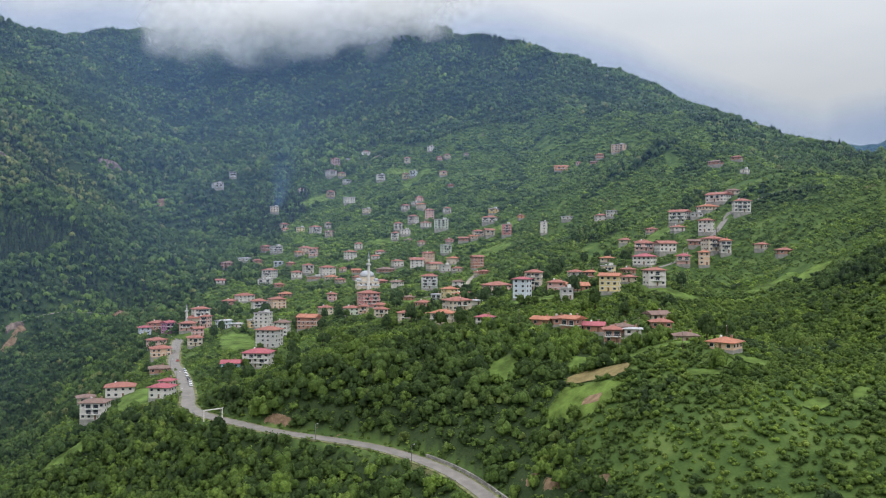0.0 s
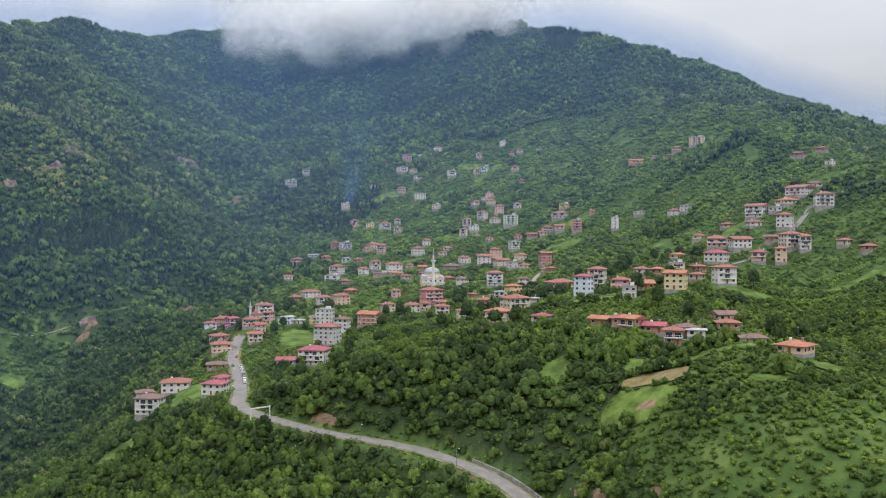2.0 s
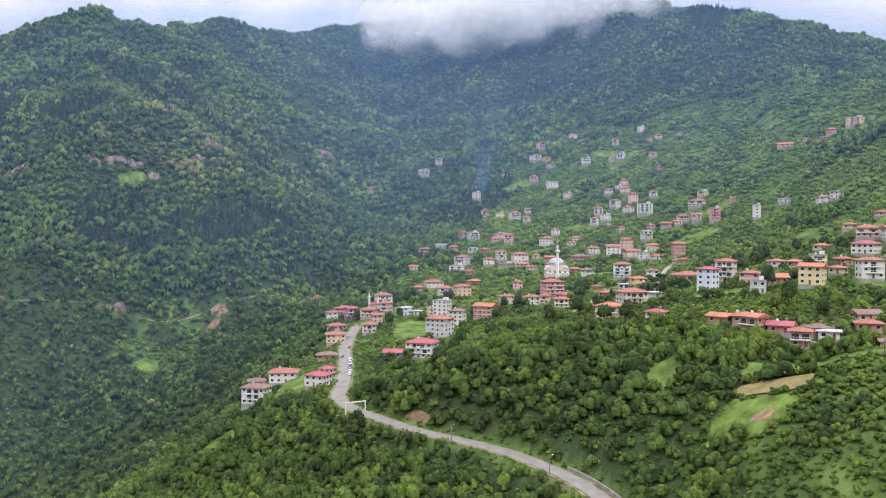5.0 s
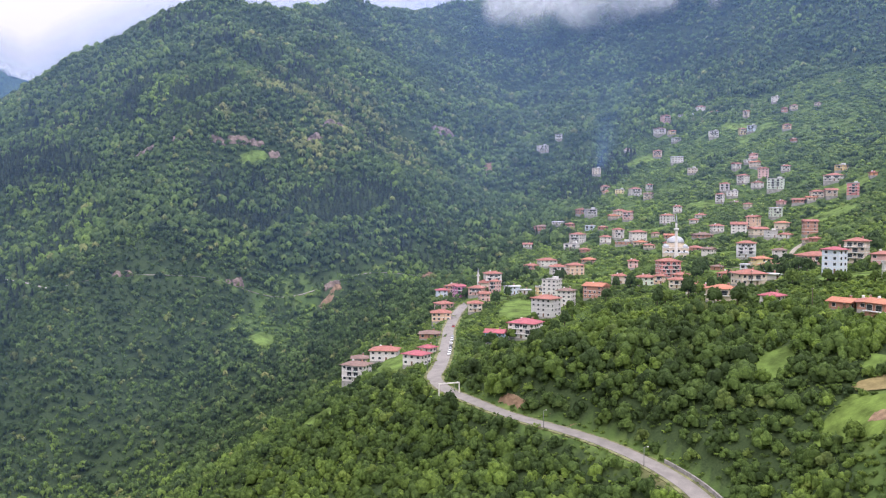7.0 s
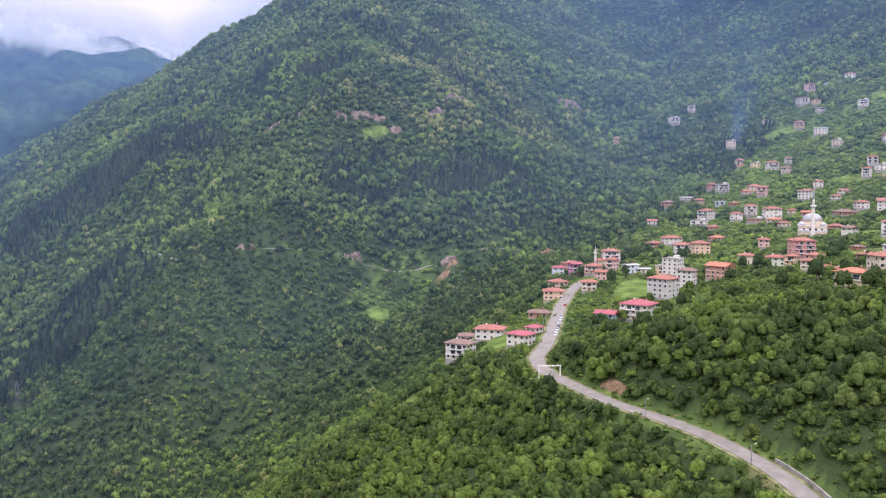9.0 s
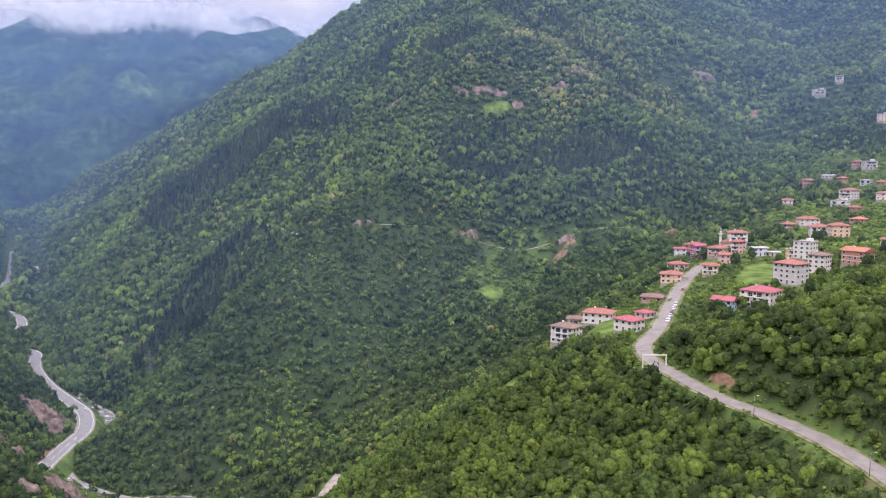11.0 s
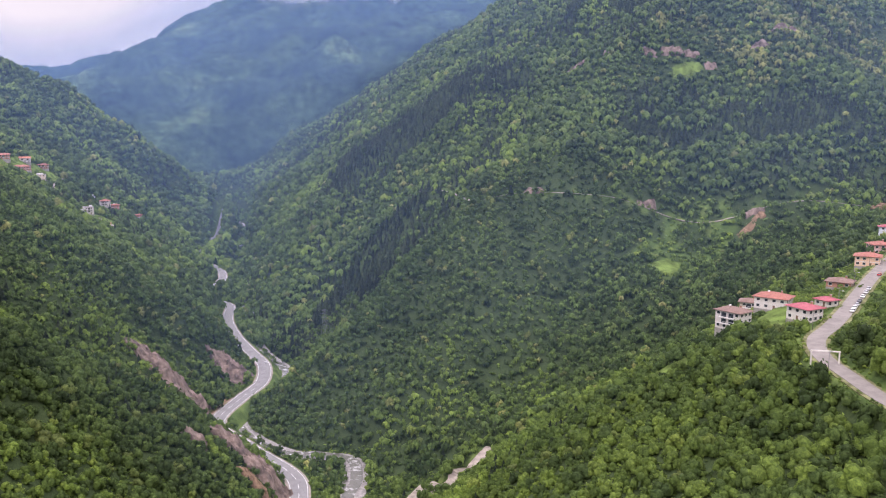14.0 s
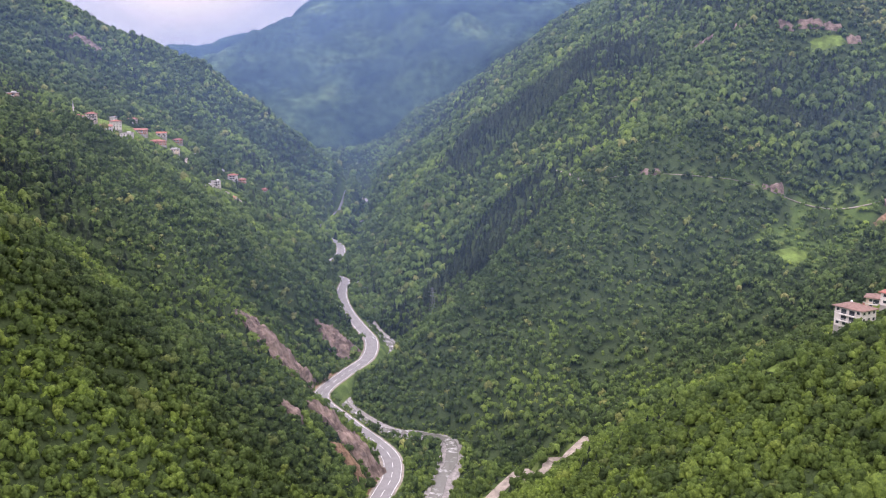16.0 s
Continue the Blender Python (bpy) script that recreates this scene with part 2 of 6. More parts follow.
def cloud_material():
    """White vapour, torn at its edges and thin towards its foot."""
    m, t, bsdf = material("cloud_vapour", (0.93, 0.93, 0.95), 1.0)
    n = noise_node(t, 0.010, 5, 0.55)
    thick = t.nodes.new("ShaderNodeAttribute")
    thick.attribute_name = "thickness"
    add = t.nodes.new("ShaderNodeMath")
    add.operation = "ADD"
    torn = t.nodes.new("ShaderNodeMath")
    torn.operation = "MULTIPLY_ADD"
    torn.inputs[1].default_value, torn.inputs[2].default_value = 1.6, -0.8
    t.links.new(n.outputs["Fac"], torn.inputs[0])
    t.links.new(torn.outputs["Value"], add.inputs[0])
    t.links.new(thick.outputs["Fac"], add.inputs[1])
    a = ramp_node(t, add.outputs["Value"], [(0.16, (0, 0, 0)), (0.5, (0.34, 0.34, 0.34)), (0.9, (0.85, 0.85, 0.85))])
    soft, through_it, clear, lit, both = (t.nodes.new("ShaderNode" + k) for k in ("BsdfDiffuse", "BsdfTranslucent", "BsdfTransparent", "AddShader", "MixShader"))
    soft.inputs["Color"].default_value = (0.50, 0.50, 0.51, 1)
    through_it.inputs["Color"].default_value = (0.48, 0.48, 0.49, 1)
    t.links.new(soft.outputs["BSDF"], lit.inputs[0]), t.links.new(through_it.outputs["BSDF"], lit.inputs[1])
    t.links.new(a.outputs["Color"], both.inputs["Fac"])
    t.links.new(clear.outputs["BSDF"], both.inputs[1]), t.links.new(lit.outputs["Shader"], both.inputs[2])
    t.links.new(both.outputs["Shader"], t.nodes["Material Output"].inputs["Surface"])
    t.nodes.remove(bsdf)
    return m


CLOUD = cloud_material()


def haze_material():
    """Thin bluish mountain haze, lit by sun and sky; its thickness goes with each sheet."""
    m = bpy.data.materials.new("mountain_haze")
    m.use_nodes = True
    t = m.node_tree
    t.nodes.remove(t.nodes["Principled BSDF"])
    thick, wisps = t.nodes.new("ShaderNodeAttribute"), noise_node(t, 0.0032, 3, 0.5)
    thick.attribute_name = "thickness"
    uneven, times = t.nodes.new("ShaderNodeMapRange"), t.nodes.new("ShaderNodeMath")
    uneven.inputs["From Min"].default_value, uneven.inputs["From Max"].default_value = 0.3, 0.7
    uneven.inputs["To Min"].default_value, uneven.inputs["To Max"].default_value = 0.75, 1.25
    times.operation = "MULTIPLY"
    t.links.new(wisps.outputs["Fac"], uneven.inputs["Value"])
    t.links.new(uneven.outputs["Result"], times.inputs[0]), t.links.new(thick.outputs["Fac"], times.inputs[1])
    soft, clear, both = (t.nodes.new("ShaderNode" + k) for k in ("BsdfDiffuse", "BsdfTransparent", "MixShader"))
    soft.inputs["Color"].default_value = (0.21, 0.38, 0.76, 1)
    t.links.new(times.outputs["Value"], both.inputs["Fac"])
    t.links.new(clear.outputs["BSDF"], both.inputs[1]), t.links.new(soft.outputs["BSDF"], both.inputs[2])
    t.links.new(both.outputs["Shader"], t.nodes["Material Output"].inputs["Surface"])
    return m


HAZE = haze_material()

# ---- the lie of the land: valley floors, spurs and crests as lines of (x, y, height) ----
LAND = {
    "road_noses": [(-792, 403, 36), (-830, 403, 42), (-1020, 476, 28), (-1062, 484, 32)],
    "river": [(-180, 215, 14), (-260, 268, 4), (-301, 297, 0), (-352, 330, -2), (-400, 312, -3), (-470, 312, -4), (-516, 354, -5), (-560, 384, -6), (-673, 408, -7), (-784, 446, -8), (-930, 492, -9), (-1060, 540, -10),
          (-1260, 640, -12), (-1560, 760, -14), (-1865, 850, -14), (-2300, 960, -14)],
    "highway": [(-240, 225, 12), (-325, 285, 5), (-375, 293, 4), (-454, 290, 3), (-519, 350, 3), (-604, 376, 2), (-665, 388, 1), (-795, 432, 0), (-894, 453, 0), (-961, 486, 0)],
    "side_stream": [(-308, 530, 44), (-312, 620, 80), (-308, 695, 98), (-300, 770, 115), (-290, 850, 130), (-296, 950, 143), (-325, 1110, 184), (-345, 1240, 214), (-420, 1420, 290), (-540, 1650, 380), (-620, 1915, 452), (-640, 2060, 560)],
    "near_slope": [(20, 250, 85), (60, 180, 90), (130, 215, 132), (88, 248, 138), (40, 285, 113), (10, 315, 111), (-60, 322, 95), (-124, 328, 83), (-165, 340, 74), (-222, 366, 58), (-255, 365, 33), (-272, 345, 14), (-230, 300, 25),
          (-150, 290, 55), (-60, 285, 75)],
    "road_bench": [(24, 316, 109), (-34, 339, 109), (-76, 356, 110), (-100, 372, 111), (-118, 395, 113), (-130, 420, 114), (-133, 450, 116), (-137, 500, 120), (-150, 560, 124), (-165, 600, 127)],
    "village_lip": [(-150, 395, 107), (-166, 412, 103), (-166, 432, 110), (-190, 470, 104), (-205, 400, 80), (-215, 540, 100), (-215, 620, 118), (-205, 650, 122), (-250, 720, 116)],
    "hill_brow": [(110, 300, 146), (50, 320, 136), (20, 332, 127), (-8, 346, 121), (-64, 362, 117), (-26, 360, 130), (-66, 372, 130), (-20, 364, 134), (11, 376, 141), (0, 396, 148), (43, 360, 148), (95, 332, 150),
          (150, 330, 149), (149, 381, 149)],
    "behind_brow": [(-99, 455, 118), (-60, 430, 136), (-40, 480, 138), (-100, 520, 122), (-60, 560, 132), (-129, 606, 122), (-95, 600, 128), (-70, 680, 140), (-12, 735, 146), (-69, 760, 143), (40, 424, 154), (88, 428, 160),
          (20, 520, 152), (60, 640, 160)],
    "right_slope": [(122, 480, 168), (154, 482, 163), (185, 545, 180), (168, 610, 198), (222, 626, 214), (131, 700, 181), (262, 678, 248), (231, 802, 249), (108, 805, 192), (169, 888, 244), (68, 916, 203), (231, 902, 298),
          (225, 1017, 296), (200, 330, 175), (240, 430, 196), (300, 560, 234)],
    "upper_village": [(-209, 960, 163), (-130, 880, 160), (-3, 1016, 206), (-204, 1092, 194), (-176, 1180, 230), (-163, 1311, 274), (73, 1256, 294), (-100, 1100, 215), (-182, 1490, 343), (166, 1342, 371), (-321, 1460, 318), (-366, 1528, 336),
          (-361, 1357, 279), (-30, 1420, 330)],
    "high_slope": [(22, 1650, 436), (159, 1776, 586), (386, 1744, 498), (409, 1290, 370), (-152, 1886, 528), (-271, 1886, 464), (-415, 1965, 533), (-284, 1727, 413)],
    "south_crest": [(-760, 2230, 755), (-678, 2300, 765), (-331, 2225, 770), (-62, 2099, 718), (20, 2010, 674), (146, 1930, 655), (225, 1930, 632), (389, 1859, 562), (440, 1812, 536), (492, 1783, 492), (575, 1668, 428)],
    "right_ridge": [(430, 1400, 380), (428, 1123, 314), (404, 916, 270), (392, 753, 233), (420, 600, 215), (650, 1200, 300), (700, 800, 200), (650, 500, 190)],
    "west_crest": [(-994, 1204, 495), (-947, 1308, 561), (-948, 1432, 566), (-956, 1660, 626), (-978, 1830, 676), (-985, 1896, 678), (-932, 1995, 674), (-890, 2090, 712), (-850, 2170, 745), (-1384, 1183, 372), (-1195, 1177, 445), (-1591, 1232, 357)],
    "west_face": [(-366, 611, 82), (-410, 627, 120), (-395, 541, 94), (-352, 574, 76), (-480, 596, 165), (-498, 695, 193), (-388, 812, 183), (-536, 800, 240), (-560, 817, 279), (-484, 862, 244), (-475, 1048, 263), (-370, 988, 194),
          (-368, 1072, 208), (-469, 1342, 273), (-512, 1483, 336)],
    "west_top": [(-734, 905, 362), (-636, 1092, 373), (-775, 1068, 437), (-736, 1204, 440), (-603, 1326, 389), (-861, 1718, 564), (-725, 1770, 517), (-726, 714, 235), (-600, 720, 222)],
    "west_foot": [(-369, 462, 56), (-400, 439, 75), (-455, 496, 108), (-504, 478, 84), (-449, 420, 62), (-378, 407, 47), (-429, 413, 49), (-453, 381, 35), (-360, 365, 22), (-353, 386, 34), (-351, 422, 28), (-491, 484, 92)],
    "west_flank": [(-665, 612, 138), (-845, 617, 129), (-846, 683, 183), (-990, 609, 75), (-887, 521, 36), (-688, 485, 18), (-1039, 578, 44), (-1980, 1060, 149)],
    "near_spur": [(-300, 110, 140), (-375, 119, 145), (-384, 152, 112), (-392, 178, 90), (-404, 216, 64), (-375, 245, 48), (-347, 262, 32), (-309, 165, 88), (-299, 210, 40), (-220, 120, 75)],
    "rock_spur": [(-468, 234, 61), (-491, 255, 50), (-525, 298, 21), (-533, 318, 6), (-559, 310, 47), (-567, 233, 95), (-522, 191, 119), (-440, 190, 75), (-560, 120, 175), (-651, 121, 186), (-670, 166, 172), (-696, 213, 145),
          (-738, 274, 103), (-773, 344, 63), (-804, 405, 28)],
    "far_village": [(-1459, 470, 150), (-1131, 418, 76), (-1060, 470, 30), (-1339, 447, 120), (-1419, 370, 171), (-1354, 560, 45), (-1560, 650, 85), (-1000, 380, 70), (-1100, 250, 150)],
    "far_range": [(-4480, 905, 455), (-4470, 690, 440), (-2300, 1250, 120), (-2572, 1014, 196), (-2700, 700, 180), (-2500, 1600, 380), (-3100, 850, 290), (-3400, 830, 270), (-3620, 1130, 450), (-4090, 960, 300), (-4060, 1140, 450), (-3895, 1555, 705), (-4070, 1919, 840), (-3950, 2300, 880),
          (-3520, 2880, 850), (-2900, 2000, 560), (-4500, 2000, 500), (-2300, 700, 120), (-2000, 900, 60)],
    "round_about": [(-700, 2750, 450), (0, 2700, 400), (600, 2300, 230), (1000, 1600, 220), (1300, 800, 90), (1500, 0, 90), (800, -400, 60), (0, -300, 60), (0, 30, 70), (-600, -300, 230), (-1300, -400, 380), (-1600, 1750, 330),
          (-2000, 1400, 300), (-2600, -200, 350), (-2100, 500, 200), (-4500, -600, 250), (-3000, 4000, 300), (3000, 3000, 420), (1450, 3750, 520), (1678, 3631, 640), (1950, 3520, 670), (1300, 2700, 180), (2300, 4200, 400), (1900, 2600, 200),
          (3000, -2000, 100), (-1000, -3000, 200)],
    "far_village_crest": [(-1651, 130, 388), (-1648, 226, 366), (-1658, 320, 312), (-1641, 446, 260), (-1610, 586, 160), (-1583, 668, 84), (-1565, 725, 36), (-1300, 100, 260)],
    "west_gullies": [(-413, 494, 86), (-410, 724, 155), (-407, 699, 141), (-406, 629, 112), (-397, 377, 26), (-394, 754, 159), (-391, 560, 91), (-386, 665, 103), (-380, 520, 67), (-380, 862, 198), (-378, 449, 69), (-369, 409, 46),
          (-367, 756, 160), (-356, 395, 41), (-349, 175, 89), (-344, 738, 139), (-341, 456, 45), (-339, 229, 51), (-334, 534, 57), (-332, 194, 64), (-323, 685, 97), (-317, 449, 33), (-310, 827, 119)],
    "west_slopes": [(-808, 620, 134), (-776, 857, 297), (-773, 531, 81), (-755, 570, 81), (-746, 878, 358), (-706, 480, 24), (-703, 500, 38), (-693, 743, 226), (-667, 308, 64), (-649, 782, 262), (-645, 584, 130), (-603, 214, 130),
          (-586, 823, 290), (-579, 245, 99), (-564, 770, 253), (-559, 735, 237), (-519, 506, 91), (-504, 268, 41), (-503, 212, 96), (-492, 869, 250), (-489, 182, 116), (-482, 239, 66), (-479, 747, 195), (-476, 725, 190),
          (-469, 633, 169), (-467, 547, 136), (-459, 380, 38), (-456, 502, 106), (-452, 589, 147), (-437, 854, 216)],
    "ravine_sides": [(-806, 1485, 520), (-791, 1693, 492), (-761, 1109, 451), (-739, 1229, 437), (-707, 932, 358), (-679, 1739, 488), (-663, 1592, 435), (-618, 930, 343), (-592, 1185, 353), (-577, 1677, 400), (-539, 1271, 330), (-536, 1390, 347),
          (-526, 953, 305), (-499, 1724, 388), (-494, 1110, 280), (-486, 1415, 305), (-476, 1903, 478), (-467, 1877, 465), (-433, 1318, 239), (-397, 1084, 220), (-395, 907, 215), (-391, 1217, 205), (-391, 1310, 249), (-342, 930, 169),
          (-341, 1101, 191), (-341, 1764, 422), (-337, 908, 169), (-326, 920, 149), (-319, 1168, 205), (-313, 1891, 488)],
    "village_rise": [(-299, 1310, 239), (-290, 153, 85), (-249, 874, 153), (-155, 1832, 494), (-145, 1639, 401), (-93, 1378, 334), (-71, 1291, 278), (-38, 1187, 264), (-18, 349, 126), (-12, 1628, 420), (-11, 371, 140), (21, 370, 141),
          (23, 1508, 398), (32, 1065, 231), (33, 325, 128)],
    "valley_spurs": [(-2133, 1020, 57), (-1877, 1012, 125), (-1843, 1073, 190), (-1827, 1085, 156), (-1691, 844, 60), (-1595, 1114, 282), (-1591, 1232, 357), (-1468, 594, 37), (-1429, 523, 92), (-1343, 726, 96), (-1208, 541, 6), (-1175, 551, 1),
          (-1158, 647, 85), (-1125, 763, 155), (-1090, 749, 151), (-1040, 373, 80), (-1000, 847, 243), (-999, 636, 89), (-921, 557, 65)],
    "right_rise": [(48, 328, 134), (56, 1162, 249), (62, 268, 128), (65, 298, 139), (71, 337, 144), (72, 1359, 321), (76, 776, 177), (80, 275, 140), (90, 809, 186), (91, 539, 169), (92, 327, 156), (95, 838, 185),
          (107, 1551, 420), (114, 298, 149), (117, 466, 171), (134, 918, 246), (134, 1076, 261), (138, 838, 208), (147, 470, 160), (164, 1448, 407), (166, 828, 235), (167, 487, 164), (223, 1366, 395)],
}
RISE = np.array([p for line in LAND.values() for p in line], float)
SOFT = 14.0


def spread(ax, ay, bx, by):
    return np.sqrt((ax[:, None] - bx[None]) ** 2 + (ay[:, None] - by[None]) ** 2 + SOFT ** 2)


def level_fit():
    n = len(RISE)
    full = np.zeros((n + 3, n + 3))
    full[:n, :n] = spread(RISE[:, 0], RISE[:, 1], RISE[:, 0], RISE[:, 1]) - np.eye(n) * 3.0
    full[:n, n], full[:n, n + 1], full[:n, n + 2] = 1, RISE[:, 0] / 1000, RISE[:, 1] / 1000
    full[n:, :n] = full[:n, n:].T
    return np.linalg.solve(full, np.concatenate([RISE[:, 2], np.zeros(3)]))


WEIGHTS = level_fit()


def bare(x, y):
    x, y = np.asarray(x, float).ravel(), np.asarray(y, float).ravel()
    out = np.empty(len(x))
    for i in range(0, len(x), 20000):
        a, b = x[i:i + 20000], y[i:i + 20000]
        out[i:i + 20000] = spread(a, b, RISE[:, 0], RISE[:, 1]) @ WEIGHTS[:-3] + WEIGHTS[-3] + WEIGHTS[-2] * a / 1000 + WEIGHTS[-1] * b / 1000
    return out


def hashed(ix, iy, seed):
    v = (ix.astype(np.int64) * 374761393 + iy.astype(np.int64) * 668265263 + seed * 974711) & 0x7FFFFFFF
    v = ((v ^ (v >> 13)) * 1274126177) & 0x7FFFFFFF
    return ((v ^ (v >> 16)) & 0xFFFF) / 65535.0


def value_noise(x, y, size, seed=1):
    """Smooth noise from 0 to 1 over the plan, with lumps of that size in metres."""
    u, v = np.asarray(x, float) / size, np.asarray(y, float) / size
    iu, iv = np.floor(u), np.floor(v)
    fu, fv = u - iu, v - iv
    fu, fv = fu * fu * (3 - 2 * fu), fv * fv * (3 - 2 * fv)
    a, b = hashed(iu, iv, seed), hashed(iu + 1, iv, seed)
    c, d = hashed(iu, iv + 1, seed), hashed(iu + 1, iv + 1, seed)
    return (a * (1 - fu) + b * fu) * (1 - fv) + (c * (1 - fu) + d * fu) * fv


def along(line, step):
    """Points every step metres along a smooth curve through the corners of a line (columns of numbers)."""
    p = np.array(line, float)
    q = np.vstack([2 * p[0] - p[1], p, 2 * p[-1] - p[-2]])
    out = []
    for i in range(len(p) - 1):
        n = max(2, int(np.hypot(*(p[i + 1, :2] - p[i, :2])) / step))
        for s in np.arange(n) / n:
            a, b, c, d = q[i:i + 4]
            out.append(0.5 * (2 * b + (c - a) * s + (2 * a - 5 * b + 4 * c - d) * s * s + (3 * b - a - 3 * c + d) * s ** 3))
    out.append(p[-1])
    return np.array(out)


def near_line(x, y, pts):
    """For each place the distance to a line of points and the index of the nearest one."""
    best, which = np.full(len(x), 1e9), np.zeros(len(x), int)
    for i in range(len(pts)):
        d = np.hypot(x - pts[i, 0], y - pts[i, 1])
        hit = d < best
        best[hit], which[hit] = d[hit], i
    return best, which


def rough_land(x, y):
    x, y = np.asarray(x, float).ravel(), np.asarray(y, float).ravel()
    far = np.clip((np.hypot(x - 30, y - 60) - 350) / 900, 0, 1)
    gully = np.abs(value_noise(x, y, 95, 3) - 0.5) * 2
    lumps = value_noise(x, y, 38, 5) - 0.5
    huge = np.abs(value_noise(x, y, 330, 9) - 0.5) * 2
    remote = np.clip((np.hypot(x - 30, y - 60) - 2350) / 600, 0, 1)
    flutes = np.abs(value_noise(x, y, 230, 15) - 0.5) * 2 + 0.5 * np.abs(value_noise(x, y, 110, 16) - 0.5) * 2
    return bare(x, y) + (flutes - 0.6) * 85 * remote + (gully - 0.4) * (3 + 15 * far) + lumps * (2 + 6 * far) + (huge - 0.4) * 20 * far ** 2


def make_roads():
    """Each road's centre line with its levels smoothed along the way: half width and points."""
    roads = {}
    for name, (half, line) in ROAD_PLAN.items():
        p = along([c[:2] for c in line], 3.0)
        z = rough_land(p[:, 0], p[:, 1])
        if len(line[0]) > 2:
            full = along(line, 3.0)
            z = full[:, 2]
        k = 9
        pad = np.concatenate([np.full(k, z[0]), z, np.full(k, z[-1])])
        z = np.convolve(pad, np.ones(2 * k + 1) / (2 * k + 1), "valid")
        roads[name] = (half, np.column_stack([p, z]))
    return roads


ROAD_PLAN = {
    "village_road": (3.2, [(44, 235), (33, 262), (19, 290), (3, 314), (-20, 331), (-44, 345), (-68, 354), (-88, 367), (-105, 379), (-119, 398), (-126, 420), (-135, 446), (-150, 485), (-168, 530), (-184, 585), (-193, 622)]),
    "highway": (5.0, [(-200, 185, 16), (-250, 230, 11), (-305, 272, 5.5), (-325, 286, 5), (-353, 295, 4.5), (-405, 292, 4), (-454, 292, 3.5), (-491, 322, 3.2), (-519, 350, 3), (-560, 370, 2.6), (-604, 378, 2.2),
                      (-665, 389, 1.6), (-733, 408, 1), (-795, 434, 0.5), (-845, 430, 0.2), (-894, 453, 0), (-945, 484, 0), (-1010, 506, 0), (-1085, 513, 0), (-1150, 530, 0), (-1202, 546, -1), (-1254, 585, -2), (-1500, 690, -3), (-1800, 815, -4)]),
    "upper_lane": (1.8, [(135, 545), (152, 557), (162, 569), (168, 582), (186, 588), (211, 627), (222, 633), (240, 637), (268, 640)]),
    "lower_lane": (1.5, [(70, 366), (80, 358), (84, 347), (91, 340), (100, 336)]),
    "meadow_track": (1.7, [(-252, 982), (-246, 955), (-244, 936), (-229, 926)]),
    "village_track": (1.7, [(29, 780), (22, 745), (18, 719), (-7, 712), (-30, 700)]),
    "contour_track": (1.6, [(-690, 590), (-620, 580), (-558, 561), (-520, 548), (-487, 541), (-470, 548), (-458, 560), (-441, 580), (-425, 620), (-400, 650), (-372, 680), (-350, 712), (-330, 732), (-305, 790)]),
    "zigzag_track": (2.7, [(-262, 300), (-280, 318), (-297, 345), (-288, 346), (-281, 340), (-283, 352), (-289, 357), (-283, 363), (-281, 362), (-290, 382)]),
    "hill_track": (1.8, [(-1239, 370), (-1160, 340), (-1060, 330), (-985, 360), (-950, 365), (-925, 350)]),
    "river": (5.5, [(-180, 215, 10), (-260, 268, 3), (-301, 299, 0), (-338, 326, -1.5), (-366, 338, -2), (-384, 326, -2.4), (-400, 313, -2.8), (-441, 307, -3.5), (-472, 312, -4), (-498, 333, -4.4), (-516, 356, -4.8),
                    (-560, 388, -5.4), (-622, 397, -6), (-673, 410, -6.6), (-736, 440, -7), (-784, 449, -7.5), (-900, 490, -8), (-1060, 552, -9), (-1260, 640, -11), (-1560, 760, -12), (-1865, 850, -12)]),
}
ROADS = make_roads()


def land(x, y):
    """The height of the ground, with roads and the river bed cut into it."""
    x, y = np.asarray(x, float).ravel(), np.asarray(y, float).ravel()
    z = rough_land(x, y)
    for name in ["river"] + [k for k in ROADS if k != "river"]:
        half, pts = ROADS[name]
        lo, hi = pts[:, :2].min(0) - 40, pts[:, :2].max(0) + 40
        box = np.where((x > lo[0]) & (x < hi[0]) & (y > lo[1]) & (y < hi[1]))[0]
        if not len(box):
            continue
        d, i = near_line(x[box], y[box], pts)
        flat = half + (3.0 if name == "highway" else 1.5)
        w = np.clip((d - flat) / {"river": 12.0, "highway": 6.0}.get(name, 9.0), 0, 1)
        w = w * w * (3 - 2 * w)
        level = pts[i, 2] - (1.2 if name == "river" else 0.35)
        z[box] = level * (1 - w) + z[box] * w
    return z


def sheet(name, verts, faces, mat, smooth=True):
    me = bpy.data.meshes.new(name)
    verts, faces = np.asarray(verts, np.float32), np.asarray(faces, np.int32)
    me.vertices.add(len(verts))
    me.vertices.foreach_set("co", verts.ravel())
    k = faces.shape[1]
    me.loops.add(faces.size)
    me.loops.foreach_set("vertex_index", faces.ravel())
    me.polygons.add(len(faces))
    me.polygons.foreach_set("loop_start", np.arange(0, faces.size, k, dtype=np.int32))
    me.polygons.foreach_set("use_smooth", np.full(len(faces), smooth))
    me.update(calc_edges=True)
    me.materials.append(mat)
    return me


CLEAR = []
